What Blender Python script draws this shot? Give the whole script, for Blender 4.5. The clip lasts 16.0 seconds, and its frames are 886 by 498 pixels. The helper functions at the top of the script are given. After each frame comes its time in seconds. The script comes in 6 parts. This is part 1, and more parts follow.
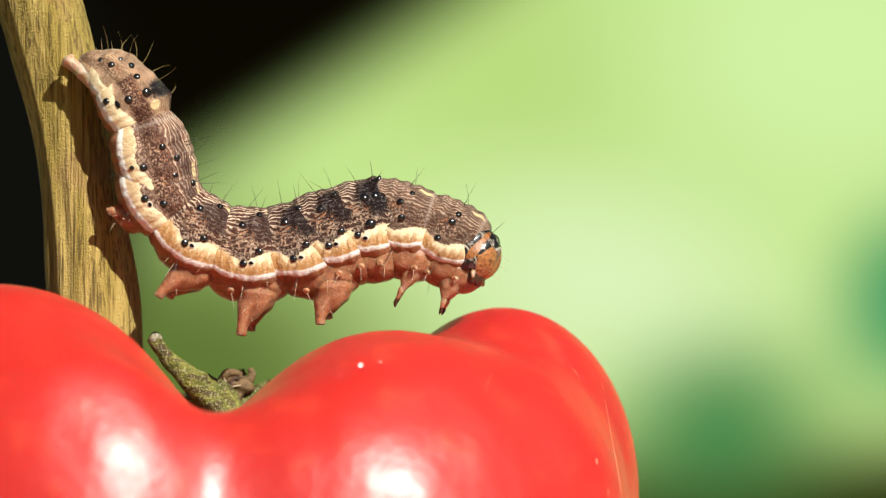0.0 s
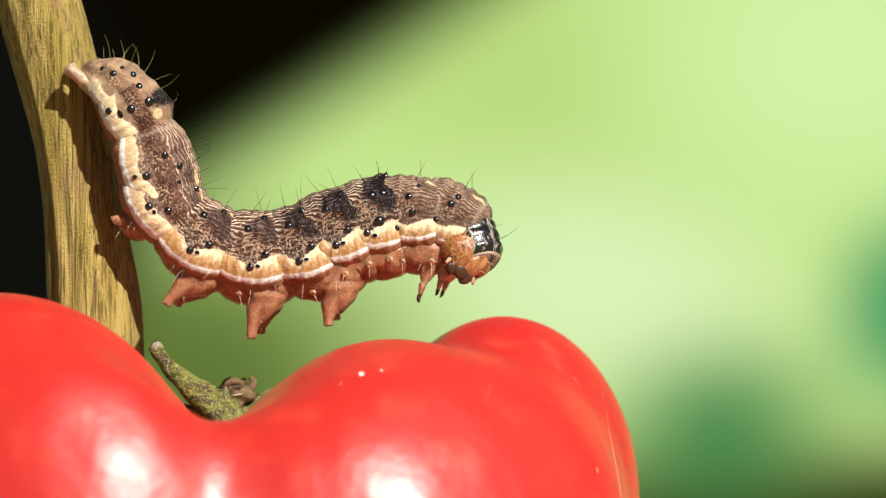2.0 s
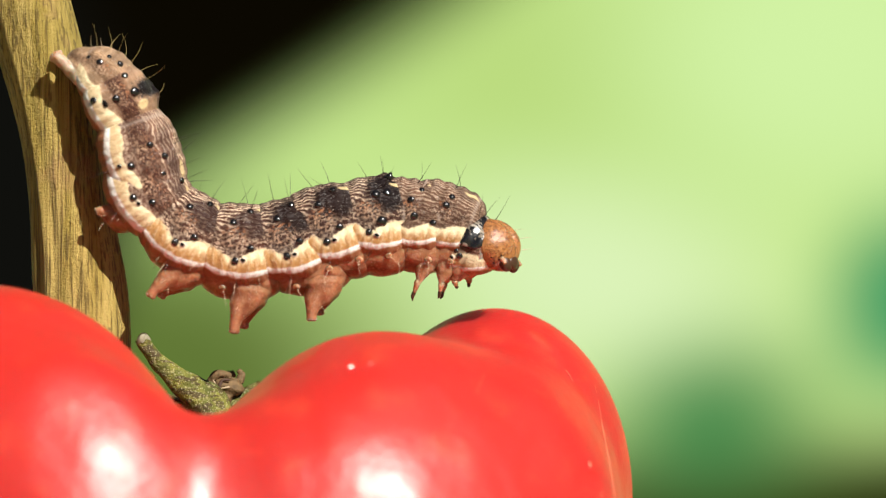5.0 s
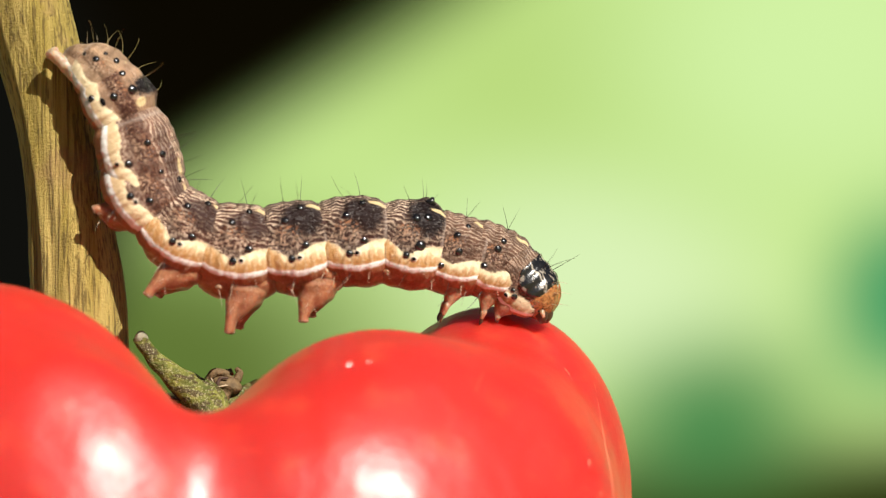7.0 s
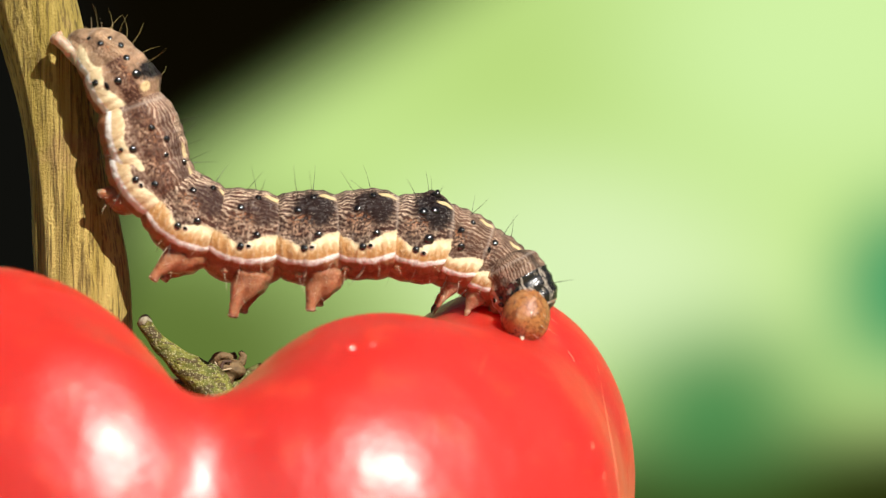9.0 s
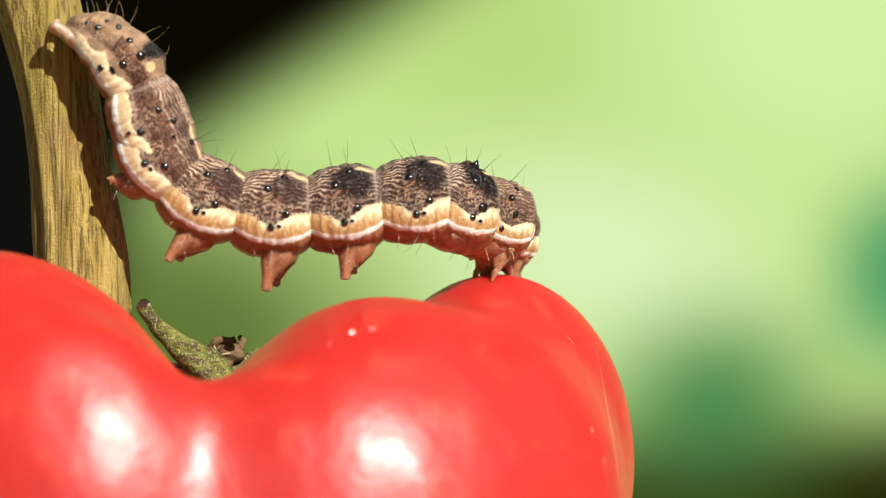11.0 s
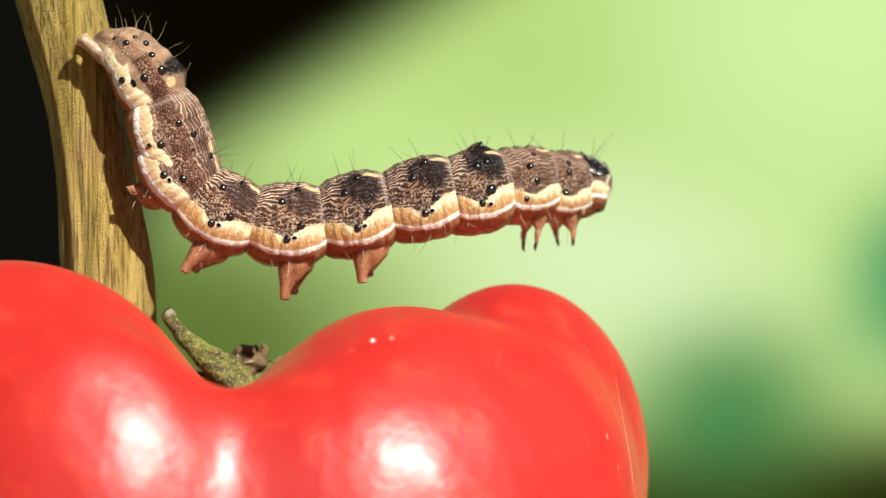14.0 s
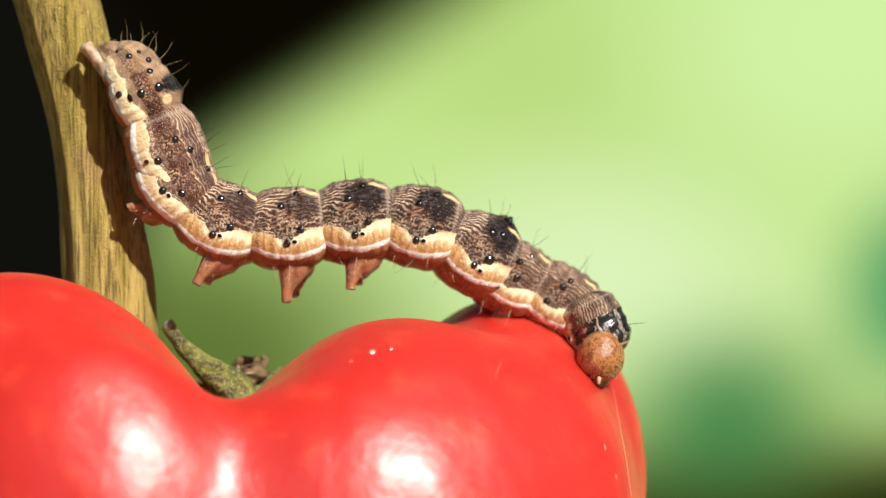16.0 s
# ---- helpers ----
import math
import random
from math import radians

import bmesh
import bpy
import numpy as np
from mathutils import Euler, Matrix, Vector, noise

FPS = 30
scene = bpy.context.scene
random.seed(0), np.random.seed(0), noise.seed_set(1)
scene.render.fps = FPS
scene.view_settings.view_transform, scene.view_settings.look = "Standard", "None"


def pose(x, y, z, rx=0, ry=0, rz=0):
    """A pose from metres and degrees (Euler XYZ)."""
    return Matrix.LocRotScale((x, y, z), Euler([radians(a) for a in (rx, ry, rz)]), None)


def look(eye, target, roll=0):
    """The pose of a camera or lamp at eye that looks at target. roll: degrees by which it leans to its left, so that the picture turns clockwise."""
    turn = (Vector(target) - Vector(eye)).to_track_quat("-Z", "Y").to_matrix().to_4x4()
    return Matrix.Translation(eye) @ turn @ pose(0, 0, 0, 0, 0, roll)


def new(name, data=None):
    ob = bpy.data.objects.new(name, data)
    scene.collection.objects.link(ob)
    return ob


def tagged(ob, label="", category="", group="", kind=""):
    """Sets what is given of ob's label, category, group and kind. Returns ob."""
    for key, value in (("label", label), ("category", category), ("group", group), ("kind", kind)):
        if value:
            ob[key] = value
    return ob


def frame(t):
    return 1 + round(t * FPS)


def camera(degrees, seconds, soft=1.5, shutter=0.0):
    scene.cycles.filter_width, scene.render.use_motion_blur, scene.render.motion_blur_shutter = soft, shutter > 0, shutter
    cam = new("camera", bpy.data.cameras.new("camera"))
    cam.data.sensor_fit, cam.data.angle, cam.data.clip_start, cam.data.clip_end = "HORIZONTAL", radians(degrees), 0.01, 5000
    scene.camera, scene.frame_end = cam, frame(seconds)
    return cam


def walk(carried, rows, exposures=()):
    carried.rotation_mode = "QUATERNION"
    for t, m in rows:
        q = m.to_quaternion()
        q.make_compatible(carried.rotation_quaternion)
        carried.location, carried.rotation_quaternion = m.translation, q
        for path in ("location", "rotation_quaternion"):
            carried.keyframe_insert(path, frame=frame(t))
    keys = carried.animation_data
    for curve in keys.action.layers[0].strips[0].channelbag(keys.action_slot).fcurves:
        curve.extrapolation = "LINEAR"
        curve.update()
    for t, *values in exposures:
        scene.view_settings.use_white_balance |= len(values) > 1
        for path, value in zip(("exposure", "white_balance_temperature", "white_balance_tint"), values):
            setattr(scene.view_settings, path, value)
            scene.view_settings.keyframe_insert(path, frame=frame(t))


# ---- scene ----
MM = 0.001

# ---- camera ----
cam = camera(14, 16.0, soft=1.3)
cam.data.dof.use_dof = True
cam.data.dof.focus_distance = 0.1582
cam.data.dof.aperture_fstop = 33.0
walk(cam, [
        (0, look((0.000000, -0.159629, 0.000000), (0.000000, 0, 0.000000))),
        (0.5, look((-0.000023, -0.159629, 0.000053), (-0.000115, 0, 0.000267))),
        (1, look((-0.000022, -0.159819, 0.000079), (-0.000112, 0, 0.000394))),
        (1.5, look((-0.000024, -0.159808, 0.000077), (-0.000118, 0, 0.000384))),
        (2, look((-0.000007, -0.159874, 0.000079), (-0.000037, 0, 0.000395))),
        (2.5, look((-0.000008, -0.159783, 0.000084), (-0.000038, 0, 0.000418))),
        (3, look((-0.000023, -0.159689, 0.000115), (-0.000116, 0, 0.000575))),
        (3.5, look((-0.000022, -0.159827, 0.000110), (-0.000112, 0, 0.000548))),
        (4, look((0.000017, -0.158709, 0.000063), (0.000087, 0, 0.000317))),
        (6.5, look((0.000090, -0.157495, -0.000017), (0.000449, 0, -0.000087))),
        (7, look((0.000087, -0.157334, -0.000019), (0.000433, 0, -0.000093))),
        (7.5, look((0.000052, -0.157359, -0.000015), (0.000260, 0, -0.000074))),
        (8, look((0.000050, -0.157255, -0.000062), (0.000248, 0, -0.000310))),
        (8.5, look((0.000053, -0.157401, -0.000104), (0.000267, 0, -0.000522))),
        (9, look((0.000055, -0.157399, -0.000162), (0.000277, 0, -0.000810))),
        (11.5, look((0.000063, -0.157371, -0.000333), (0.000313, 0, -0.001663))),
        (12, look((0.000055, -0.157212, -0.000362), (0.000274, 0, -0.001809))),
        (12.5, look((-0.000022, -0.158961, -0.000317), (-0.000111, 0, -0.001587))),
        (13, look((-0.000081, -0.160110, -0.000267), (-0.000405, 0, -0.001335))),
        (13.5, look((-0.000084, -0.160391, -0.000240), (-0.000420, 0, -0.001201))),
        (14, look((-0.000101, -0.160887, -0.000206), (-0.000506, 0, -0.001032))),
        (14.5, look((-0.000098, -0.161029, -0.000158), (-0.000492, 0, -0.000791))),
        (15, look((-0.000100, -0.161331, -0.000134), (-0.000502, 0, -0.000669))),
        (15.5, look((-0.000093, -0.161904, -0.000096), (-0.000465, 0, -0.000479))),
        (16, look((-0.000092, -0.161939, -0.000098), (-0.000462, 0, -0.000491))),
    ])

# ---- light ----
SUN_ELEVATION, SUN_AZIMUTH = 40.0, 34.0   # degrees; azimuth from behind the camera towards the right
sun_from = Vector((math.sin(radians(SUN_AZIMUTH)) * math.cos(radians(SUN_ELEVATION)),
                   -math.cos(radians(SUN_AZIMUTH)) * math.cos(radians(SUN_ELEVATION)),
                   math.sin(radians(SUN_ELEVATION))))
sun = new("sun", bpy.data.lights.new("sun", "SUN"))
sun.data.energy, sun.data.angle, sun.data.color = 7.1, radians(0.6), (1.0, 0.95, 0.87)
sun.matrix_world = look(sun_from * 2.0, (0, 0, 0))
world = bpy.data.worlds.new("sky")
scene.world = world
world.use_nodes = True
wt = world.node_tree
sky = wt.nodes.new("ShaderNodeTexSky")
sky.sky_type, sky.sun_disc = "NISHITA", False
sky.sun_elevation, sky.sun_rotation = radians(SUN_ELEVATION), radians(180 - SUN_AZIMUTH)
wt.links.new(sky.outputs[0], wt.nodes["Background"].inputs[0])
wt.nodes["Background"].inputs[1].default_value = 0.028
scene.view_settings.exposure = 0.0


# ---- materials ----
class Shade:
    """Short ways to wire a procedural material."""

    def __init__(self, name):
        self.mat = bpy.data.materials.new(name)
        self.mat.use_nodes = True
        self.tree = self.mat.node_tree
        self.bsdf = self.tree.nodes["Principled BSDF"]
        self.coord = self.tree.nodes.new("ShaderNodeTexCoord").outputs["Object"]

    def put(self, socket, value):
        if hasattr(value, "is_output"):
            self.tree.links.new(value, socket)
        elif isinstance(value, tuple) and socket.type == "RGBA":
            socket.default_value = (*value, 1.0)
        else:
            socket.default_value = value

    def math(self, op, a, b=0.0, c=0.0):
        n = self.tree.nodes.new("ShaderNodeMath")
        n.operation = op
        for s, v in zip(n.inputs, (a, b, c)):
            self.put(s, v)
        return n.outputs[0]

    def add(self, a, b):
        return self.math("ADD", a, b)

    def sub(self, a, b):
        return self.math("SUBTRACT", a, b)

    def mul(self, a, b):
        return self.math("MULTIPLY", a, b)

    def sq(self, a):
        return self.math("MULTIPLY", a, a)

    def bell(self, a, centre, width):
        """A soft bump of height 1 round a centre."""
        return self.math("EXPONENT", self.mul(self.sq(self.math("DIVIDE", self.sub(a, centre), width)), -1.0))

    def step(self, a, lo, hi):
        n = self.tree.nodes.new("ShaderNodeMapRange")
        n.interpolation_type = "SMOOTHSTEP"
        for i, v in enumerate((a, lo, hi, 0.0, 1.0)):
            self.put(n.inputs[i], v)
        return n.outputs[0]

    def mix(self, f, a, b):
        n = self.tree.nodes.new("ShaderNodeMix")
        n.data_type = "RGBA"
        self.put(n.inputs[0], f)
        self.put(n.inputs[6], a)
        self.put(n.inputs[7], b)
        return n.outputs[2]

    def scaled(self, scale, move=(0, 0, 0), turn=(0, 0, 0), kind="POINT"):
        n = self.tree.nodes.new("ShaderNodeMapping")
        n.vector_type = kind
        self.put(n.inputs[0], self.coord)
        n.inputs[1].default_value, n.inputs[2].default_value = move, turn
        n.inputs[3].default_value = scale
        return n.outputs[0]

    def xyz(self, vector):
        n = self.tree.nodes.new("ShaderNodeSeparateXYZ")
        self.put(n.inputs[0], vector)
        return n.outputs

    def noise(self, vector, scale=1.0, detail=3.0, rough=0.55, warp=0.0):
        n = self.tree.nodes.new("ShaderNodeTexNoise")
        self.put(n.inputs["Vector"], vector)
        n.inputs["Scale"].default_value, n.inputs["Detail"].default_value = scale, detail
        n.inputs["Roughness"].default_value, n.inputs["Distortion"].default_value = rough, warp
        return n.outputs["Fac"]

    def cells(self, vector, scale=1.0):
        n = self.tree.nodes.new("ShaderNodeTexVoronoi")
        self.put(n.inputs["Vector"], vector)
        n.inputs["Scale"].default_value = scale
        return n.outputs["Distance"]

    def relief(self, height, depth_mm, strength=1.0):
        n = self.tree.nodes.new("ShaderNodeBump")
        n.inputs["Strength"].default_value, n.inputs["Distance"].default_value = strength, depth_mm * MM
        self.put(n.inputs["Height"], height)
        self.put(self.bsdf.inputs["Normal"], n.outputs[0])

    def done(self, colour, rough=0.5, spec=0.5, **more):
        self.put(self.bsdf.inputs["Base Color"], colour)
        self.put(self.bsdf.inputs["Roughness"], rough)
        self.put(self.bsdf.inputs["Specular IOR Level"], spec)
        for k, v in more.items():
            self.put(self.bsdf.inputs[k.replace("_", " ")], v)
        return self.mat


def skin_material(name, radius, half, patch, patch_at, tan, brown, yellow=1.0, scallop=0.30, lined=0.9, dark=(0.034, 0.0125, 0.0092), warm=1.0, edge=0.0, seam_at=0.76, flank=0.0, cream_at=(0.72, 0.50, 0.34, 0.10), rim_wide=0.078):
    """Banded caterpillar skin. radius and half length in mm; patch: strength of the dark saddle, patch_at: its centre and widths."""
    s = Shade(name)
    mm = s.scaled((1000, 1000, 1000))
    x, y, z = s.xyz(mm)
    u, h = s.math("DIVIDE", x, half), s.math("DIVIDE", z, radius)
    side = s.math("ABSOLUTE", y)
    turn = s.math("ARCTAN2", side, z)
    blot = s.noise(mm, 1.3, 3)
    fine = s.noise(mm, 8.5, 4)
    grit = s.cells(mm, 9.0)
    wander = s.noise(s.scaled((800, 900, 900)), 1.2, 3)
    lines = s.math("SINE", s.add(s.add(s.mul(turn, 54.0), s.mul(s.sub(fine, 0.5), s.add(3.2, s.mul(s.step(turn, 0.9, 1.5), 15.0)))), s.mul(s.sub(wander, 0.5), 26.0)))
    grain = s.noise(mm, 15.0, 3)
    cream_line = s.mul(s.step(s.add(lines, s.mul(s.sub(fine, 0.5), 2.8)), 0.25, 0.75), s.add(0.30, s.mul(s.step(blot, 0.36, 0.60), 0.70)))
    back = s.mix(s.mul(cream_line, s.add(lined, s.mul(s.bell(turn, 0.40, 0.28), 0.25))), s.mix(s.step(blot, 0.35, 0.7), brown, tuple(c * 1.9 for c in brown)), tan)
    back = s.mix(s.mul(s.bell(turn, 0.0, 0.17), 0.85), back, (0.022, 0.015, 0.012))
    # red-brown flank above the stripe
    if flank:
        band = s.step(s.add(s.bell(turn, 1.42, 0.36), s.add(s.mul(s.sub(fine, 0.5), 0.7), s.mul(s.sub(blot, 0.5), 0.9))), 0.35, 0.75)
        back = s.mix(s.mul(band, flank), back, s.mix(s.step(grain, 0.52, 0.62), (0.060, 0.019, 0.012), (0.30, 0.150, 0.085)))
    # dark saddle and the speckled patch below it
    pu, pt, wu, wt_ = patch_at
    saddle = s.mul(s.bell(u, pu, wu), s.bell(turn, pt, wt_))
    saddle = s.step(s.add(saddle, s.mul(s.sub(fine, 0.5), 0.85)), 0.16, 0.56)
    speck = s.step(s.sub(grain, s.mul(grit, 0.12)), 0.60, 0.68)
    back = s.mix(s.mul(saddle, patch), back, s.mix(s.mul(s.mul(speck, s.step(blot, 0.45, 0.65)), 0.5), dark, tan))
    cu, ct, cwu, cwt = cream_at
    creamy = s.mul(s.bell(u, cu, cwu), s.bell(turn, ct, cwt))
    back = s.mix(s.step(s.add(creamy, s.mul(s.sub(fine, 0.5), 0.3)), 0.35, 0.65), back, (0.66, 0.50, 0.26))
    spread = s.mul(s.bell(u, -0.12, 0.40), s.bell(turn, 1.42, 0.30))
    dots = s.mul(s.step(spread, 0.15, 0.7), s.step(s.sub(fine, s.mul(grit, 0.30)), 0.35, 0.47))
    back = s.mix(s.mul(dots, 0.85), back, s.mix(s.step(turn, 1.2, 1.5), (0.46, 0.19, 0.085), (0.62, 0.42, 0.28)))
    back = s.mix(s.mul(s.step(grain, 0.64, 0.71), 0.45), back, (0.82, 0.70, 0.58))
    frost = s.mul(s.sub(1.0, s.step(s.cells(mm, 13.0), 0.14, 0.28)), s.step(s.noise(mm, 2.2, 3), 0.44, 0.66))
    back = s.mix(s.mul(frost, 0.40), back, (0.90, 0.86, 0.82))
    joint = s.bell(s.math("ABSOLUTE", u), 0.99, 0.05)
    back = s.mix(s.mul(joint, 0.45), back, (0.45, 0.36, 0.30))
    # side stripe: cream above, tan below, a white seam under it
    top = s.add(s.sub(edge if scallop > 0.2 else -0.10, s.mul(s.bell(u, -0.03, 0.46), scallop)), s.add(s.mul(u, 0.06), s.mul(s.sub(fine, 0.5), 0.16)))
    seam = s.add(s.sub(s.mul(s.sq(u), 0.22), seam_at), s.mul(s.sub(s.noise(mm, 2.0, 2), 0.5), 0.13))
    drop = s.sub(top, h)
    folds = s.math("SINE", s.add(s.mul(x, 17.0), s.mul(blot, 9.0)))
    stripe = s.mix(s.mul(s.step(s.add(s.sub(drop, s.mul(u, 0.16)), s.add(s.mul(s.sub(blot, 0.5), 0.50), s.add(s.mul(s.sub(fine, 0.5), 0.12), s.mul(folds, 0.06)))), 0.03, 0.30), warm), (0.74, 0.62, 0.39), (0.43, 0.225, 0.080))
    stripe = s.mix(s.mul(s.step(s.add(folds, s.mul(s.sub(fine, 0.5), 4.0)), 0.3, 1.2), 0.30), stripe, (0.72, 0.58, 0.38))
    body = s.mix(s.mul(s.step(drop, 0.0, 0.05), yellow), back, stripe)
    belly_tone = s.mix(blot, (0.235, 0.086, 0.036), (0.45, 0.208, 0.100))
    belly_tone = s.mix(s.mul(s.step(fine, 0.60, 0.72), 0.45), belly_tone, (0.62, 0.40, 0.32))
    belly_tone = s.mix(s.mul(frost, 0.5), belly_tone, (0.85, 0.74, 0.68))
    below = s.step(s.sub(seam, h), 0.0, 0.04)
    body = s.mix(below, body, belly_tone)
    rim = s.bell(s.sub(h, seam), 0.06, rim_wide)
    body = s.mix(s.step(s.add(rim, s.mul(s.sub(fine, 0.5), 0.16)), 0.35, 0.8), body, (0.84, 0.81, 0.75))
    on_back = s.sub(1.0, s.step(drop, -0.05, 0.05))
    s.relief(s.add(s.add(s.mul(s.mul(lines, on_back), 0.35), s.add(s.mul(fine, 0.9), s.mul(grain, 0.35))), s.add(s.mul(folds, 0.22), s.mul(rim, 0.45))), 0.075, 0.85)
    return s.done(body, rough=s.add(0.36, s.mul(fine, 0.25)), spec=0.20)


def flesh_material(name, low, high, rough=0.34):
    s = Shade(name)
    mm = s.scaled((1000, 1000, 1000))
    x, y, z = s.xyz(mm)
    n, f, d = s.noise(mm, 1.6, 4), s.noise(mm, 8.0, 4), s.cells(mm, 7.0)
    crease = s.math("SINE", s.add(s.mul(z, 11.0), s.mul(n, 16.0)))
    c = s.mix(s.step(n, 0.30, 0.70), low, high)
    c = s.mix(s.mul(s.step(crease, 0.5, 1.0), 0.15), c, tuple(v * 0.6 for v in low))
    c = s.mix(s.mul(s.step(s.sub(f, s.mul(d, 0.5)), 0.36, 0.46), 0.32), c, (0.60, 0.36, 0.22))
    frost = s.mul(s.sub(1.0, s.step(s.cells(mm, 14.0), 0.14, 0.28)), s.step(s.noise(mm, 1.9, 2), 0.46, 0.64))
    c = s.mix(s.mul(frost, 0.55), c, (0.86, 0.72, 0.64))
    s.relief(s.add(s.add(n, s.mul(f, 0.7)), s.mul(crease, -0.12)), 0.055, 0.8)
    return s.done(c, rough=rough, spec=0.5, Subsurface_Weight=0.6, Subsurface_Scale=0.0009, Subsurface_Radius=(1.0, 0.35, 0.2))


def head_material():
    s = Shade("head_capsule")
    mm = s.scaled((1000, 1000, 1000))
    x, y, z = s.xyz(mm)
    f, n = s.noise(mm, 9.0, 4), s.noise(mm, 1.8, 3)
    c = s.mix(n, (0.29, 0.105, 0.028), (0.52, 0.23, 0.075))
    c = s.mix(s.mul(s.step(s.add(f, s.mul(s.sub(n, 0.5), 0.3)), 0.46, 0.64), 0.8), c, (0.15, 0.05, 0.017))
    c = s.mix(s.mul(s.bell(s.math("ABSOLUTE", y), 0.0, 0.05), 0.5), c, (0.62, 0.34, 0.14))
    net = s.step(s.noise(s.scaled((2200, 5200, 3000)), 1.0, 2, warp=0.8), 0.52, 0.62)
    c = s.mix(s.mul(net, 0.65), c, (0.13, 0.040, 0.014))
    c = s.mix(s.mul(s.step(s.noise(s.scaled((900, 2600, 900)), 1.0, 3), 0.56, 0.68), 0.45), c, (0.66, 0.36, 0.15))
    s.relief(s.add(s.add(f, s.mul(net, 0.4)), s.mul(n, 0.5)), 0.06, 0.8)
    return s.done(c, rough=0.21, spec=0.8, Subsurface_Weight=0.1, Subsurface_Scale=0.0004)


def shield_material():
    s = Shade("black_shield")
    mm = s.scaled((1000, 1000, 1000))
    x, y, z = s.xyz(mm)
    f = s.noise(mm, 4.5, 3)
    fleck = s.step(s.sub(s.noise(s.scaled((2600, 5200, 4200)), 1.0, 2), 0.0), 0.57, 0.62)
    line = s.bell(s.math("ABSOLUTE", y), 0.06, 0.035)
    line2 = s.bell(s.math("ABSOLUTE", y), 0.95, 0.05)
    c = s.mix(s.mul(fleck, 0.45), (0.008, 0.007, 0.007), (0.55, 0.46, 0.36))
    c = s.mix(s.mul(s.step(s.add(s.add(line, line2), s.mul(s.sub(f, 0.5), 1.1)), 0.55, 0.9), 0.6), c, (0.60, 0.52, 0.42))
    s.relief(f, 0.05, 0.7)
    return s.done(c, rough=0.26, spec=1.0)


def plain(name, colour, rough=0.5, spec=0.5, vary=0.25, scale=3.0, bump=0.02, **more):
    s = Shade(name)
    mm = s.scaled((1000, 1000, 1000))
    n = s.noise(mm, scale, 4)
    c = s.mix(n, tuple(v * (1 - vary) for v in colour), tuple(min(1.0, v * (1 + vary)) for v in colour))
    s.relief(n, bump, 0.6)
    return s.done(c, rough=rough, spec=spec, **more)


def pepper_material():
    s = Shade("red_pepper_skin")
    mm = s.scaled((1000, 1000, 1000))
    big, mid, small = s.noise(mm, 0.10, 3), s.noise(mm, 0.55, 3), s.noise(mm, 6.0, 3)
    c = s.mix(big, (0.47, 0.013, 0.009), (0.59, 0.024, 0.015))
    c = s.mix(s.mul(s.step(mid, 0.52, 0.78), 0.45), c, (0.84, 0.095, 0.038))
    c = s.mix(s.mul(s.step(s.noise(s.scaled((420, 420, 1500)), 1.0, 4, 0.6), 0.66, 0.72), 0.14), c, (0.85, 0.17, 0.07))
    pebble = s.noise(s.scaled((900, 900, 420)), 1.0, 3)
    grain = s.noise(mm, 1.7, 2)
    dent = s.noise(s.scaled((260, 260, 170)), 1.0, 1)
    s.relief(s.add(s.add(s.add(s.mul(dent, 1.5), s.mul(mid, 0.34)), s.mul(pebble, 0.12)), s.add(s.mul(grain, 0.10), s.mul(small, 0.02))), 0.30, 0.75)
    return s.done(c, rough=s.add(0.355, s.mul(small, 0.14)), spec=0.92, IOR=1.46, Coat_Weight=0.05, Coat_Roughness=0.2,
                  Subsurface_Weight=0.9, Subsurface_Scale=0.0035, Subsurface_Radius=(1.0, 0.10, 0.05))


def stem_material():
    s = Shade("stem_bark")
    mm = s.scaled((1000, 1000, 1000))
    fibre = s.noise(s.scaled((7500, 7500, 190)), 1.0, 6, 0.62)
    wide = s.noise(s.scaled((1300, 1300, 90)), 1.0, 3)
    blot, grain = s.noise(mm, 0.35, 3), s.noise(mm, 9.0, 3)
    c = s.mix(s.step(wide, 0.35, 0.65), (0.36, 0.265, 0.052), (0.54, 0.40, 0.115))
    c = s.mix(s.mul(s.step(fibre, 0.50, 0.60), 0.82), c, (0.13, 0.085, 0.022))
    c = s.mix(s.mul(s.step(fibre, 0.48, 0.30), 0.55), c, (0.60, 0.44, 0.15))
    c = s.mix(s.mul(s.step(blot, 0.54, 0.72), 0.6), c, (0.36, 0.21, 0.09))
    c = s.mix(s.mul(s.step(s.noise(mm, 1.3, 5, 0.65), 0.64, 0.72), 0.8), c, (0.085, 0.045, 0.020))
    s.relief(s.add(s.mul(fibre, 1.0), s.mul(grain, 0.35)), 0.28, 1.0)
    return s.done(c, rough=0.62, spec=0.35)


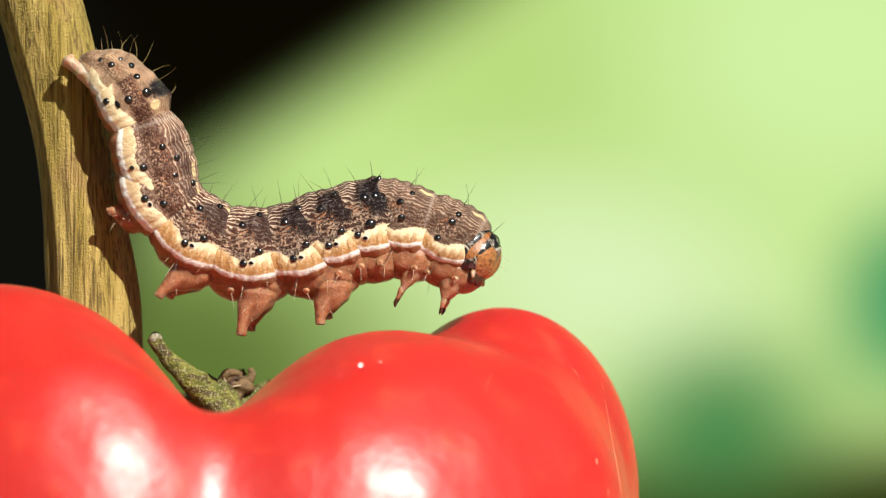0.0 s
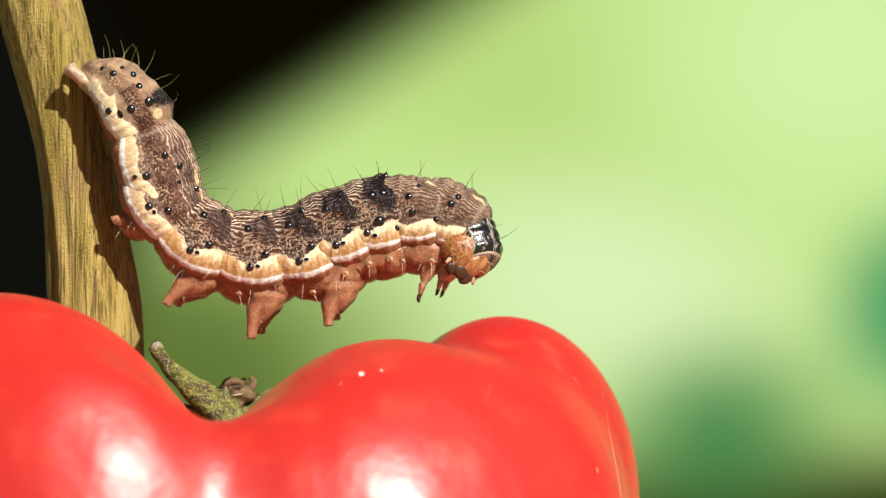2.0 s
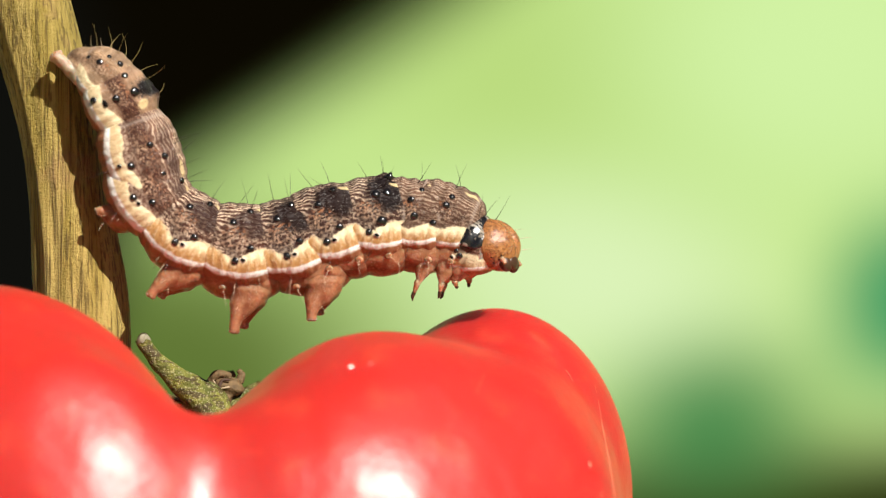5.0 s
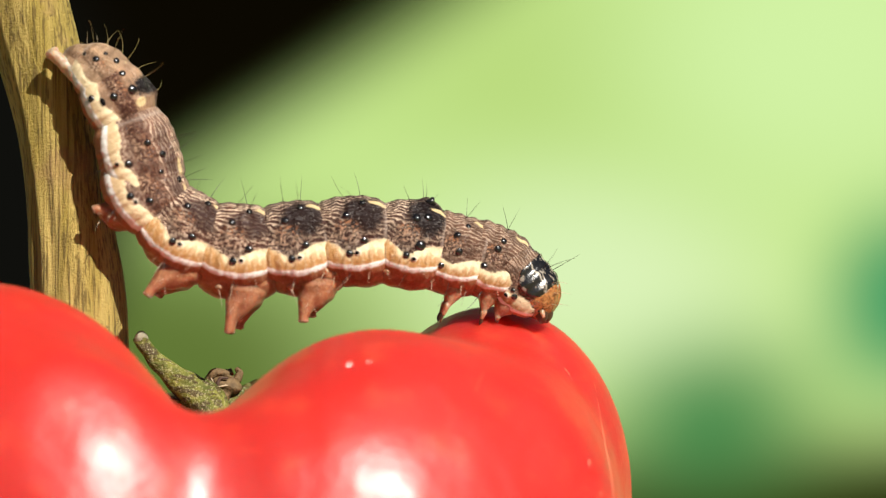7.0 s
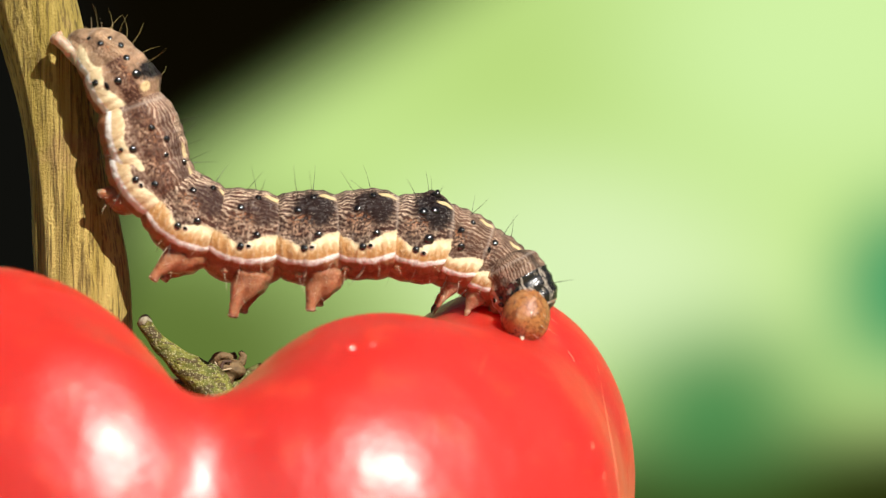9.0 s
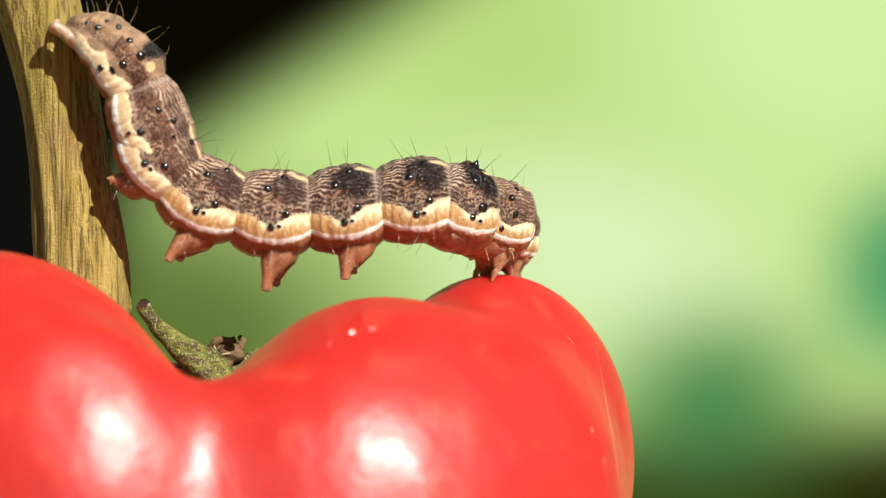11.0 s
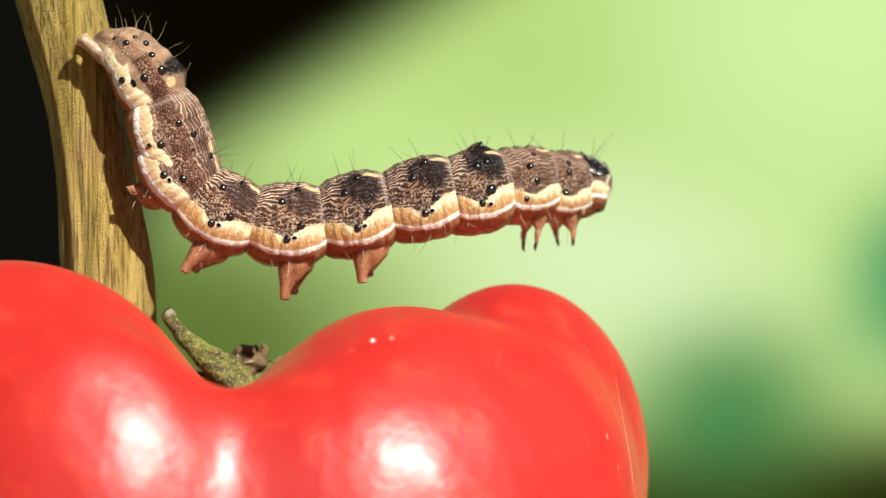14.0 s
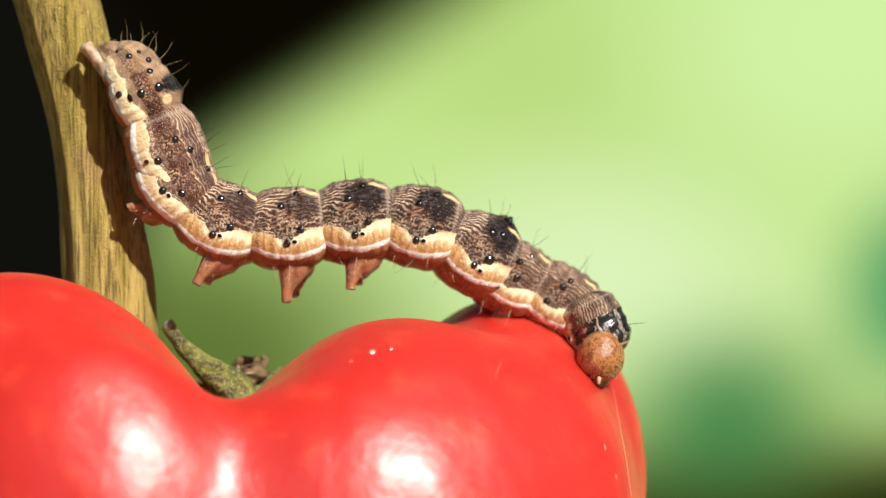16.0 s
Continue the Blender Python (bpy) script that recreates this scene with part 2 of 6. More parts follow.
def calyx_material():
    s = Shade("calyx")
    mm = s.scaled((1000, 1000, 1000))
    a, b = s.noise(mm, 1.0, 4), s.noise(mm, 6.0, 4)
    streak = s.noise(s.scaled((700, 4200, 4200), turn=(0, radians(-40), 0)), 1.0, 4)
    c = s.mix(s.step(a, 0.35, 0.65), (0.075, 0.085, 0.010), (0.22, 0.22, 0.035))
    c = s.mix(s.mul(s.step(streak, 0.48, 0.58), 0.85), c, (0.060, 0.036, 0.014))
    c = s.mix(s.mul(s.step(b, 0.44, 0.34), 0.55), c, (0.42, 0.39, 0.17))
    c = s.mix(s.mul(s.sub(1.0, s.step(s.cells(mm, 9.0), 0.20, 0.34)), 0.38), c, (0.62, 0.58, 0.36))
    s.relief(s.add(s.add(b, a), streak), 0.14, 1.0)
    return s.done(c, rough=0.6, spec=0.35)


SRGB = lambda r, g, b: tuple(((v / 255 + 0.055) / 1.055) ** 2.4 if v > 10 else v / 255 / 12.92 for v in (r, g, b))


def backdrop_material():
    """Glowing far sheet of foliage, out of focus: sunlit and shaded tones painted as soft patches, in metres on the
    sheet.
    """
    s = Shade("painted_glow_foliage")
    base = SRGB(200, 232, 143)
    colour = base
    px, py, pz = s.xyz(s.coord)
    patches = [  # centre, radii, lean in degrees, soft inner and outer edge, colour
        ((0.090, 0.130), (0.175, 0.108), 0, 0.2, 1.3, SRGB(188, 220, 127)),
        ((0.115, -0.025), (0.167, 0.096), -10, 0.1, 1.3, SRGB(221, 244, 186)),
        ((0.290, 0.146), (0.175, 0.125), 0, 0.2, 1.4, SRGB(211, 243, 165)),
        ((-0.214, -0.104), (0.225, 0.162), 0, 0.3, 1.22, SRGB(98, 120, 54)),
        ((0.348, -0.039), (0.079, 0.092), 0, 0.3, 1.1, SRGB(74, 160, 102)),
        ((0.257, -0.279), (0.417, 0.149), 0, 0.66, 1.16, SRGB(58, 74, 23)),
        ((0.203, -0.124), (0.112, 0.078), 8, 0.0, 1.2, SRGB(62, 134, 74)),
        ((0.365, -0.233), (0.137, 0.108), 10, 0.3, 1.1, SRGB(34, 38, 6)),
        # deep shade, painted as two near-black patches
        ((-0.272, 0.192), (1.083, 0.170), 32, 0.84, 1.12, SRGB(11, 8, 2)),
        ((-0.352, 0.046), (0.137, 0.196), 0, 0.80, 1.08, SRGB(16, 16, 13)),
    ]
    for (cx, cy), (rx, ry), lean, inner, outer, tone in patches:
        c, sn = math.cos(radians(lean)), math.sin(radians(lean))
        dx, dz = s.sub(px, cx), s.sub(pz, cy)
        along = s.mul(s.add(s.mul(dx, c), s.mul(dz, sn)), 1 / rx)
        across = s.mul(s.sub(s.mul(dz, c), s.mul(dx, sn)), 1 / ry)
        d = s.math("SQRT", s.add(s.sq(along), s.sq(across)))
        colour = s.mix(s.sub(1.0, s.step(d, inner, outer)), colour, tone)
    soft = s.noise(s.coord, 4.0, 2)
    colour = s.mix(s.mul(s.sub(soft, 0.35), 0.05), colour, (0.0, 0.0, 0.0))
    # the sheet emits its painted tones; no lamp lights it
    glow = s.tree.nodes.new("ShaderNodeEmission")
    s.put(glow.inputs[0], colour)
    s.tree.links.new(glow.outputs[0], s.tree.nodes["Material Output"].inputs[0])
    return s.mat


def grass_material():
    s = Shade("grass_ground")
    a, b = s.noise(s.coord, 0.8, 3), s.noise(s.coord, 60.0, 4)
    c = s.mix(a, (0.12, 0.12, 0.05), (0.22, 0.19, 0.09))
    c = s.mix(s.mul(s.step(b, 0.5, 0.7), 0.5), c, (0.28, 0.22, 0.12))
    s.relief(b, 8.0, 0.6)
    return s.done(c, rough=0.9, spec=0.2)


# ---- mesh helpers ----
def finish(bm, name, material, smooth=True):
    me = bpy.data.meshes.new(name)
    bm.normal_update()
    bm.to_mesh(me)
    bm.free()
    me.materials.append(material)
    if smooth:
        me.polygons.foreach_set("use_smooth", [True] * len(me.polygons))
    return me


def part(name, bm, material, parent, label="", place=None):
    """Links a bmesh (or a mesh) as one object under a thing or part."""
    me = bm if isinstance(bm, bpy.types.Mesh) else finish(bm, name, material)
    ob = new(name, me)
    ob.parent = parent
    if place is not None:
        ob.matrix_basis = place
    if label:
        tagged(ob, label)
    return ob


def grid_mesh(points, closed_u=False, caps=True):
    """A bmesh from rows of rings: points[i][j], rings closed round j."""
    bm = bmesh.new()
    rows = [[bm.verts.new(p) for p in ring] for ring in points]
    n = len(rows[0])
    for a, b in zip(rows, rows[1:]):
        for j in range(n):
            bm.faces.new((a[j], a[(j + 1) % n], b[(j + 1) % n], b[j]))
    if caps:
        bm.faces.new(rows[0][::-1])
        bm.faces.new(rows[-1])
    bmesh.ops.recalc_face_normals(bm, faces=bm.faces)
    return bm


def tube(path, radii, sides=12, bumps=0.0, freq=1.0, flat=1.0):
    """A tapered tube along points (metres), with optional lumps."""
    path = [Vector(p) for p in path]
    rings, side = [], None
    for i, p in enumerate(path):
        way = (path[min(i + 1, len(path) - 1)] - path[max(i - 1, 0)]).normalized()
        if side is None:
            side = way.orthogonal().normalized()
        side = (side - way * side.dot(way)).normalized()
        up = way.cross(side)
        ring = []
        for j in range(sides):
            a = 2 * math.pi * j / sides
            d = side * math.cos(a) + up * math.sin(a) * flat
            r = radii[i]
            if bumps:
                r *= 1 + bumps * noise.noise((p + d * r) * 1000 * freq)
            ring.append(p + d * r)
        rings.append(ring)
    return grid_mesh(rings)


def smooth_path(points, steps):
    """Points (tuples of any length) glided through by a Catmull-Rom curve."""
    pts = np.array(points, float)
    pts = np.vstack([2 * pts[0] - pts[1], pts, 2 * pts[-1] - pts[-2]])
    out = []
    for i in range(1, len(pts) - 2):
        for k in range(steps):
            t = k / steps
            a, b, c, d = pts[i - 1:i + 3]
            out.append(0.5 * (2 * b + (c - a) * t + (2 * a - 5 * b + 4 * c - d) * t * t + (3 * b - a - 3 * c + d) * t ** 3))
    out.append(pts[-2])
    return np.array(out)


def at(x, y, z, rx=0, ry=0, rz=0):
    """A pose from millimetres and degrees."""
    return pose(x * MM, y * MM, z * MM, rx, ry, rz)


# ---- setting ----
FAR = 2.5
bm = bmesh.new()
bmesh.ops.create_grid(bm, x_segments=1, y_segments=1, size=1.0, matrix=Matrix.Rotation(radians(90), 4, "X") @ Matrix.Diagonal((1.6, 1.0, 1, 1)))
backdrop = tagged(new("backdrop", finish(bm, "backdrop", backdrop_material())), "glowing far backdrop painted with blurred sunlit green foliage and deep shade", "backdrop", kind="structure")
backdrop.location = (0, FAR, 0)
# ground out of view, its tone raised to bounce warm fill onto the plant
bm = bmesh.new()
bmesh.ops.create_grid(bm, x_segments=8, y_segments=8, size=400.0)
ground = tagged(new("ground", finish(bm, "ground", grass_material())), "unseen dry grassy ground below the pepper plant, pale to bounce sunlight up", "ground", kind="structure")
ground.location = (0, 0, -1.02)

# ---- main stem ----
STEM_Y = 1.2


def build_stem():
    thing = tagged(new("plant_stem"), "thick fibrous olive-brown pepper plant stem rising from the ground", "plant stem")
    thing.location = (-15.41 * MM, STEM_Y * MM, -1.02)
    pts = [  # x, z, radius in mm
        (-14.0, -1020, 3.4), (-14.6, -500, 3.0), (-15.2, -160, 2.7), (-15.4, -60, 2.5), (-15.4, -22, 2.45), (-15.45, -10, 2.35), (-15.55, -4.5, 2.08),
        (-15.74, -1.2, 1.99), (-16.15, 2.2, 1.80), (-16.68, 5.5, 1.77), (-17.5, 9.0, 1.91), (-18.55, 12.6, 1.98), (-20.9, 20, 2.05), (-26, 45, 1.9), (-30, 80, 1.8),
    ]
    path = smooth_path(pts, 26)
    rings = []
    for x, z, r in path:
        ring = []
        for j in range(72):
            a = 2 * math.pi * j / 72
            ridge = noise.noise((math.cos(a) * 3.2, math.sin(a) * 3.2, z * 0.05)) * 0.075 + noise.noise((math.cos(a) * 8, math.sin(a) * 8, z * 0.10)) * 0.035
            knot = noise.noise((math.cos(a) * 1.4 + 5, math.sin(a) * 1.4, z * 0.22)) * 0.06
            rr = r * (1 + ridge + knot)
            ring.append(((x + 15.5 + rr * math.cos(a)) * MM, rr * math.sin(a) * MM, z * MM + 1.02))
        rings.append(ring)
    part("stalk", grid_mesh(rings), STEM, thing)
    # a healed dark bud scar on the lit edge
    scar = bmesh.new()
    bmesh.ops.create_uvsphere(scar, u_segments=16, v_segments=10, radius=0.30 * MM)
    for v in scar.verts:
        v.co.x *= 0.7
        v.co.z *= 1.5
        v.co *= 1 + 0.25 * noise.noise(v.co * 4000)
    part("bud_scar", scar, DARK_WOOD, thing, "dark brown bud scar", pose(-2.05 * MM, -0.35 * MM, 1.02 + 2.85 * MM))
    return thing


STEM, DARK_WOOD = stem_material(), plain("dark_wood", (0.07, 0.035, 0.02), 0.7)
build_stem()

# ---- pepper ----
PEPPER = pepper_material()
HUB = np.array((-5.6, 0.5, -14.5))
LOBES = [  # centre x, y, z and half axes in mm
    ((-19.1, -6.2, -12.2), (9.3, 7.6, 10.7)),
    ((-15.0, -11.6, -14.9), (6.7, 4.7, 10.2)),
    ((-2.35, -4.4, -13.6), (7.9, 8.8, 10.05)),
    ((-5.0, -10.0, -14.5), (7.4, 4.7, 8.0)),
    ((-7.9, -4.6, -15.15), (5.0, 6.0, 6.6)),
    ((2.7, 2.9, -10.8), (6.0, 5.9, 8.1)),
    ((2.9, -2.4, -13.2), (5.2, 7.0, 8.0)),
    ((-3.2, 7.6, -16.0), (8.4, 8.0, 9.3)),
    ((-17.0, 9.0, -15.0), (9.0, 8.0, 9.0)),
    ((-6.0, 0.5, -26.0), (13.0, 13.0, 17.0)),
]


def pepper_field(p):
    """Below zero inside the pepper: lobes melted together. p: n x 3, in mm."""
    k, total = 0.85, 0.0
    for c, a in LOBES:
        q = (p - np.array(c)) / np.array(a)
        d = (np.linalg.norm(q, axis=1) - 1.0) * min(a)
        total = total + np.exp(-d / k)
    return -k * np.log(total)


def pepper_reach(ways):
    """How far the skin lies from the hub along unit directions, in mm."""
    r = np.full(len(ways), 44.0)
    step = 0.5
    alive = np.ones(len(ways), bool)
    while alive.any() and r.min() > 1:
        inside = pepper_field(HUB + ways * r[:, None]) < 0
        alive &= ~inside
        r[alive] -= step
        if r[alive].size and r[alive].max() < 1:
            break
    lo, hi = r, r + step
    for _ in range(18):
        m = (lo + hi) / 2
        inside = pepper_field(HUB + ways * m[:, None]) < 0
        lo, hi = np.where(inside, m, lo), np.where(inside, hi, m)
    return lo


def build_pepper():
    thing = tagged(new("pepper"), "glossy ripe red lobed pepper with light scratches, hanging by its stalk", "pepper")
    thing.location = Vector(HUB) * MM
    nu, nv = 420, 260
    th = np.linspace(0.004, math.pi - 0.004, nv)
    ph = np.linspace(0, 2 * math.pi, nu, endpoint=False)
    T, P = np.meshgrid(th, ph, indexing="ij")
    ways = np.stack([np.sin(T) * np.cos(P), np.sin(T) * np.sin(P), np.cos(T)], -1).reshape(-1, 3)
    pts = ways * pepper_reach(ways)[:, None] * MM
    faces = []
    for i in range(nv - 1):
        for j in range(nu):
            faces.append((i * nu + j, (i + 1) * nu + j, (i + 1) * nu + (j + 1) % nu, i * nu + (j + 1) % nu))
    faces.append(tuple(range(nu)))
    faces.append(tuple((nv - 1) * nu + j for j in reversed(range(nu))))
    me = bpy.data.meshes.new("flesh")
    me.from_pydata([tuple(p) for p in pts], [], faces)
    me.materials.append(PEPPER)
    me.polygons.foreach_set("use_smooth", [True] * len(me.polygons))
    part("flesh", me, PEPPER, thing)
    return thing


pepper = build_pepper()


def skin_point(px, pz, lift=0.0):
    """The pepper's skin nearest the viewer's side at x, z (mm), as a vector from the hub in metres."""
    ys = np.linspace(-22, 20, 2200)
    p = np.stack([np.full_like(ys, px), ys, np.full_like(ys, pz)], 1)
    f = pepper_field(p)
    i = int(np.argmax(f < 0))
    return (Vector((px, ys[i] - lift, pz)) - Vector(HUB)) * MM


def scratch(points, width):
    path = smooth_path(points, 6)
    pts = [skin_point(x, z, 0.0) for x, z in path]
    n = len(pts)
    return tube(pts, [width * MM * (0.25 + 0.75 * math.sin(math.pi * (i + 0.5) / n)) * random.uniform(0.5, 1.2) for i in range(n)], 6)


SCAR = plain("pale_scar", (0.68, 0.21, 0.115), 0.5)
GLINT = plain("glint_bump", (0.75, 0.06, 0.03), 0.26, 1.0, 0.05, 3.0, 0.004, Coat_Weight=1.0, Coat_Roughness=0.2)
for line, w in [
    ([(7.15, -6.6), (7.35, -8.2), (7.55, -9.6), (7.8, -11.6)], 0.030),
    ([(6.52, -8.9), (6.56, -9.2)], 0.05),
    ([(5.65, -5.2), (5.85, -5.45), (6.0, -5.75)], 0.025),
    ([(1.75, -6.1), (1.9, -5.6), (2.1, -5.2)], 0.022),
    ([(7.02, -5.9), (7.1, -6.3)], 0.018),
    ([(5.0, -6.0), (5.2, -6.4), (5.45, -6.9)], 0.010),
    ([(7.0, -10.2), (7.05, -10.45)], 0.04),
]:
    part("scratch", scratch(line, w), SCAR, pepper, "pale dry scratch")


def bead(r):
    bm = bmesh.new()
    bmesh.ops.create_uvsphere(bm, u_segments=20, v_segments=12, radius=r * MM)
    return bm


# glints on the skin: flattened bumps added, tilted so the sun flashes off them
for x, z, r in [(-3.42, -4.85, 0.17), (-2.62, -4.72, 0.08), (-4.30, -5.25, 0.05)]:
    p = skin_point(x, z)
    part("glint_bump", bead(r), GLINT, pepper, "tiny glossy bump added and tilted to catch a sun glint", Matrix.Translation(p) @ Vector((0.32, -0.85, 0.42)).to_track_quat("Z", "X").to_matrix().to_4x4() @ Matrix.Diagonal((1, 1.2, 0.42, 1)))

# ---- calyx stub ----
CALYX = calyx_material()
KNOB = plain("dry_knob", (0.15, 0.095, 0.042), 0.7, 0.3, 0.9, 4.0, 0.2)
PALE_TIP = plain("pale_dry_tip", (0.30, 0.28, 0.19), 0.7, 0.3, 0.5, 5.0, 0.1)
FIBRE = plain("dry_fibre", (0.42, 0.32, 0.20), 0.6, 0.4, 0.3, 6.0, 0.05)


def build_calyx():
    thing = tagged(new("calyx_stub"), "dry olive-green pepper stalk stub with a shrivelled calyx knob", "stalk stub")
    base = Vector((-9.6, 1.0, -7.2))
    thing.location = base * MM

    def arc(points, steps=10):
        return smooth_path([((x - base.x) * MM, (y - base.y) * MM, (z - base.z) * MM, r * MM) for x, y, z, r in points], steps)

    p = arc([(-12.85, 0.2, -3.9, 0.30), (-12.6, 0.25, -4.35, 0.33), (-12.0, 0.3, -5.05, 0.40), (-11.2, 0.4, -5.75, 0.55), (-10.5, 0.5, -6.35, 0.75),
             (-9.9, 0.7, -7.0, 1.0), (-9.5, 0.9, -8.2, 1.2)])
    part("stub", tube(p[:, :3], p[:, 3], 28, 0.20, 1.4), CALYX, thing)
    p = arc([(-12.95, 0.2, -3.78, 0.10), (-12.88, 0.2, -3.84, 0.27), (-12.75, 0.2, -4.0, 0.31), (-12.6, 0.2, -4.2, 0.22)], 6)
    part("stub_tip", tube(p[:, :3], p[:, 3], 18, 0.3, 3.0), PALE_TIP, thing, "pale broken tip")
    p = arc([(-10.0, 1.5, -7.6, 0.55), (-9.6, 1.5, -6.9, 0.55), (-9.3, 1.5, -6.4, 0.60), (-9.1, 1.5, -6.0, 0.60), (-9.0, 1.5, -5.65, 0.40)], 8)
    part("knob", tube(p[:, :3], p[:, 3], 22, 0.5, 2.4), KNOB, thing, "shrivelled brown calyx knob")
    for c in ([(-9.7, 1.5, -6.3, 0.16), (-9.9, 1.3, -5.9, 0.17), (-9.55, 1.2, -5.5, 0.19), (-9.1, 1.3, -5.6, 0.17), (-9.05, 1.4, -6.0, 0.13)],
              [(-9.2, 1.8, -6.5, 0.18), (-8.8, 1.7, -6.0, 0.20), (-8.5, 1.7, -5.6, 0.18), (-8.65, 1.8, -5.35, 0.10)],
              [(-9.5, 2.3, -6.2, 0.22), (-9.3, 2.5, -5.7, 0.24), (-8.9, 2.6, -5.5, 0.18)]):
        p = arc(c, 7)
        part("calyx_curl", tube(p[:, :3], p[:, 3], 12, 0.45, 3.0), KNOB, thing, "curled dry calyx edge")
    p = arc([(-9.2, 1.0, -6.6, 0.08), (-9.45, 0.9, -6.2, 0.09), (-9.35, 0.9, -5.8, 0.08), (-9.0, 0.9, -5.75, 0.05)], 8)
    part("curl", tube(p[:, :3], p[:, 3], 8, 0.3, 4.0), DARK_WOOD, thing)
    for c in ([(-9.75, 0.95, -5.75, 0.030), (-9.5, 0.85, -6.15, 0.040), (-9.15, 0.9, -6.6, 0.030)],
              [(-9.5, 0.85, -6.15, 0.030), (-9.2, 0.85, -6.1, 0.045), (-8.9, 0.95, -6.05, 0.030)]):
        p = arc(c, 6)
        part("dry_fibre", tube(p[:, :3], p[:, 3], 6, 0.3, 6.0), FIBRE, thing, "thin pale dry fibre")
    p = arc([(-9.7, 1.5, -7.4, 0.60), (-9.0, 1.6, -6.9, 0.45), (-8.4, 1.8, -6.45, 0.32), (-7.7, 2.0, -6.0, 0.20)], 8)
    part("sepal", tube(p[:, :3], p[:, 3], 14, 0.25, 2.0), CALYX, thing, "olive-green dry sepal")
    p = arc([(-10.0, 1.6, -7.6, 0.8), (-11.5, 2.2, -7.2, 0.75), (-13.5, 2.0, -7.0, 0.8), (-15.2, 1.6, -7.4, 0.9)], 8)
    part("fruit_stalk", tube(p[:, :3], p[:, 3], 20, 0.2, 1.5), CALYX, thing)
    return thing


build_calyx()

# ---- caterpillar ----
BLACK = plain("black_wart", (0.006, 0.005, 0.005), 0.19, 1.0, 0.1)
PIT = plain("black_pore", (0.006, 0.005, 0.005), 0.7, 0.1, 0.1)
PALE_RING = plain("pale_ring", (0.62, 0.50, 0.38), 0.4)
BELLY = flesh_material("belly_flesh", (0.235, 0.086, 0.038), (0.45, 0.212, 0.108))
LEG = flesh_material("leg_flesh", (0.30, 0.130, 0.065), (0.52, 0.300, 0.180), 0.25)
FOOT = flesh_material("foot_flesh", (0.42, 0.19, 0.12), (0.62, 0.36, 0.26))
CLAW = plain("dark_claw", (0.06, 0.028, 0.014), 0.3)
HAIR_DARK = plain("dark_bristle", (0.035, 0.027, 0.018), 0.35)
HAIR_PALE = plain("pale_bristle", (0.55, 0.45, 0.30), 0.3)

caterpillar = tagged(new("caterpillar"), "brown looper caterpillar with cream side stripe, clasping the stem", "caterpillar")
caterpillar.location = (-0.016500, 0.000000, 0.008300)
piece = {}


def outline(u, blunt=3.1):
    return math.sqrt(max(0.0, 1 - abs(u) ** blunt))


class Build:
    """One body ring: half length and radius in mm, swell of the side fold, front and back taper."""

    def __init__(self, half, radius, fold=0.08, front=1.0, back=1.0, seed=0.0, spine=0.0, blunt=3.1, crimp=0.012):
        self.half, self.radius, self.fold, self.front, self.back, self.seed, self.spine, self.blunt, self.crimp = half, radius, fold, front, back, seed, spine, blunt, crimp

    def point(self, x, turn):
        """The skin at x (mm) and the angle from the back (radians; positive is the far side)."""
        u = max(-0.999, min(0.999, x / self.half))
        taper = 1 + (self.front - 1) * max(0, u) + (self.back - 1) * max(0, -u)
        r = self.radius * outline(u, self.blunt) * taper
        h = math.cos(turn)
        bulge = self.fold * math.exp(-((h + 0.45) / 0.30) ** 2) * (1 - u * u) - 0.05 * math.exp(-((h + 0.10) / 0.12) ** 2)
        if h < 0:   # squarer flank below the middle
            r /= (abs(h) ** 3.6 + abs(math.sin(turn)) ** 3.6) ** (1 / 3.6)
        wrinkle = self.crimp * math.sin(x * 10.5 + self.seed + 0.8 * math.sin(2 * turn)) + 0.02 * noise.noise((x * 1.6 + self.seed, math.cos(turn) * 2.2, math.sin(turn) * 2.2))
        hump = self.spine * math.exp(-(turn / 0.35) ** 2) * math.exp(-((x - 0.5) / 0.45) ** 2)
        r *= 1 + bulge + wrinkle
        low = 0.95 if h < 0 else 1.0
        return Vector((x, r * math.sin(turn) * 0.98, r * h * low + hump)) * MM

    def mesh(self, nu=56, nv=72):
        rings = []
        for i in range(nu + 1):
            u = math.sin(math.pi * (i / nu - 0.5)) * 0.998
            rings.append([self.point(u * self.half, 2 * math.pi * j / nv) for j in range(nv)])
        return grid_mesh(rings)

    def place(self, x, z, far=False):
        """A pose on the skin at x, z (mm), its z axis standing off the skin."""
        u = x / self.half
        r = self.radius * outline(u, self.blunt)
        turn = math.acos(max(-1, min(1, z / r))) * (1 if far else -1)
        p = self.point(x, turn)
        out = (self.point(x, turn + 0.05) - self.point(x, turn - 0.05)).cross(self.point(x + 0.08, turn) - self.point(x - 0.08, turn)).normalized()
        if out.dot(Vector((0, math.sin(turn), math.cos(turn)))) < 0:
            out.negate()
        return Matrix.Translation(p) @ out.to_track_quat("Z", "X").to_matrix().to_4x4()


def wart_mesh():
    bm = bmesh.new()
    bmesh.ops.create_uvsphere(bm, u_segments=14, v_segments=8, radius=0.182 * MM)
    for v in bm.verts:
        v.co.z *= 0.62
    return finish(bm, "wart", BLACK)


def ring_mesh():
    bm = bmesh.new()
    bmesh.ops.create_uvsphere(bm, u_segments=16, v_segments=8, radius=0.165 * MM)
    for v in bm.verts:
        v.co.z *= 0.30
        v.co.x *= 0.8
    return finish(bm, "spiracle", PALE_RING)


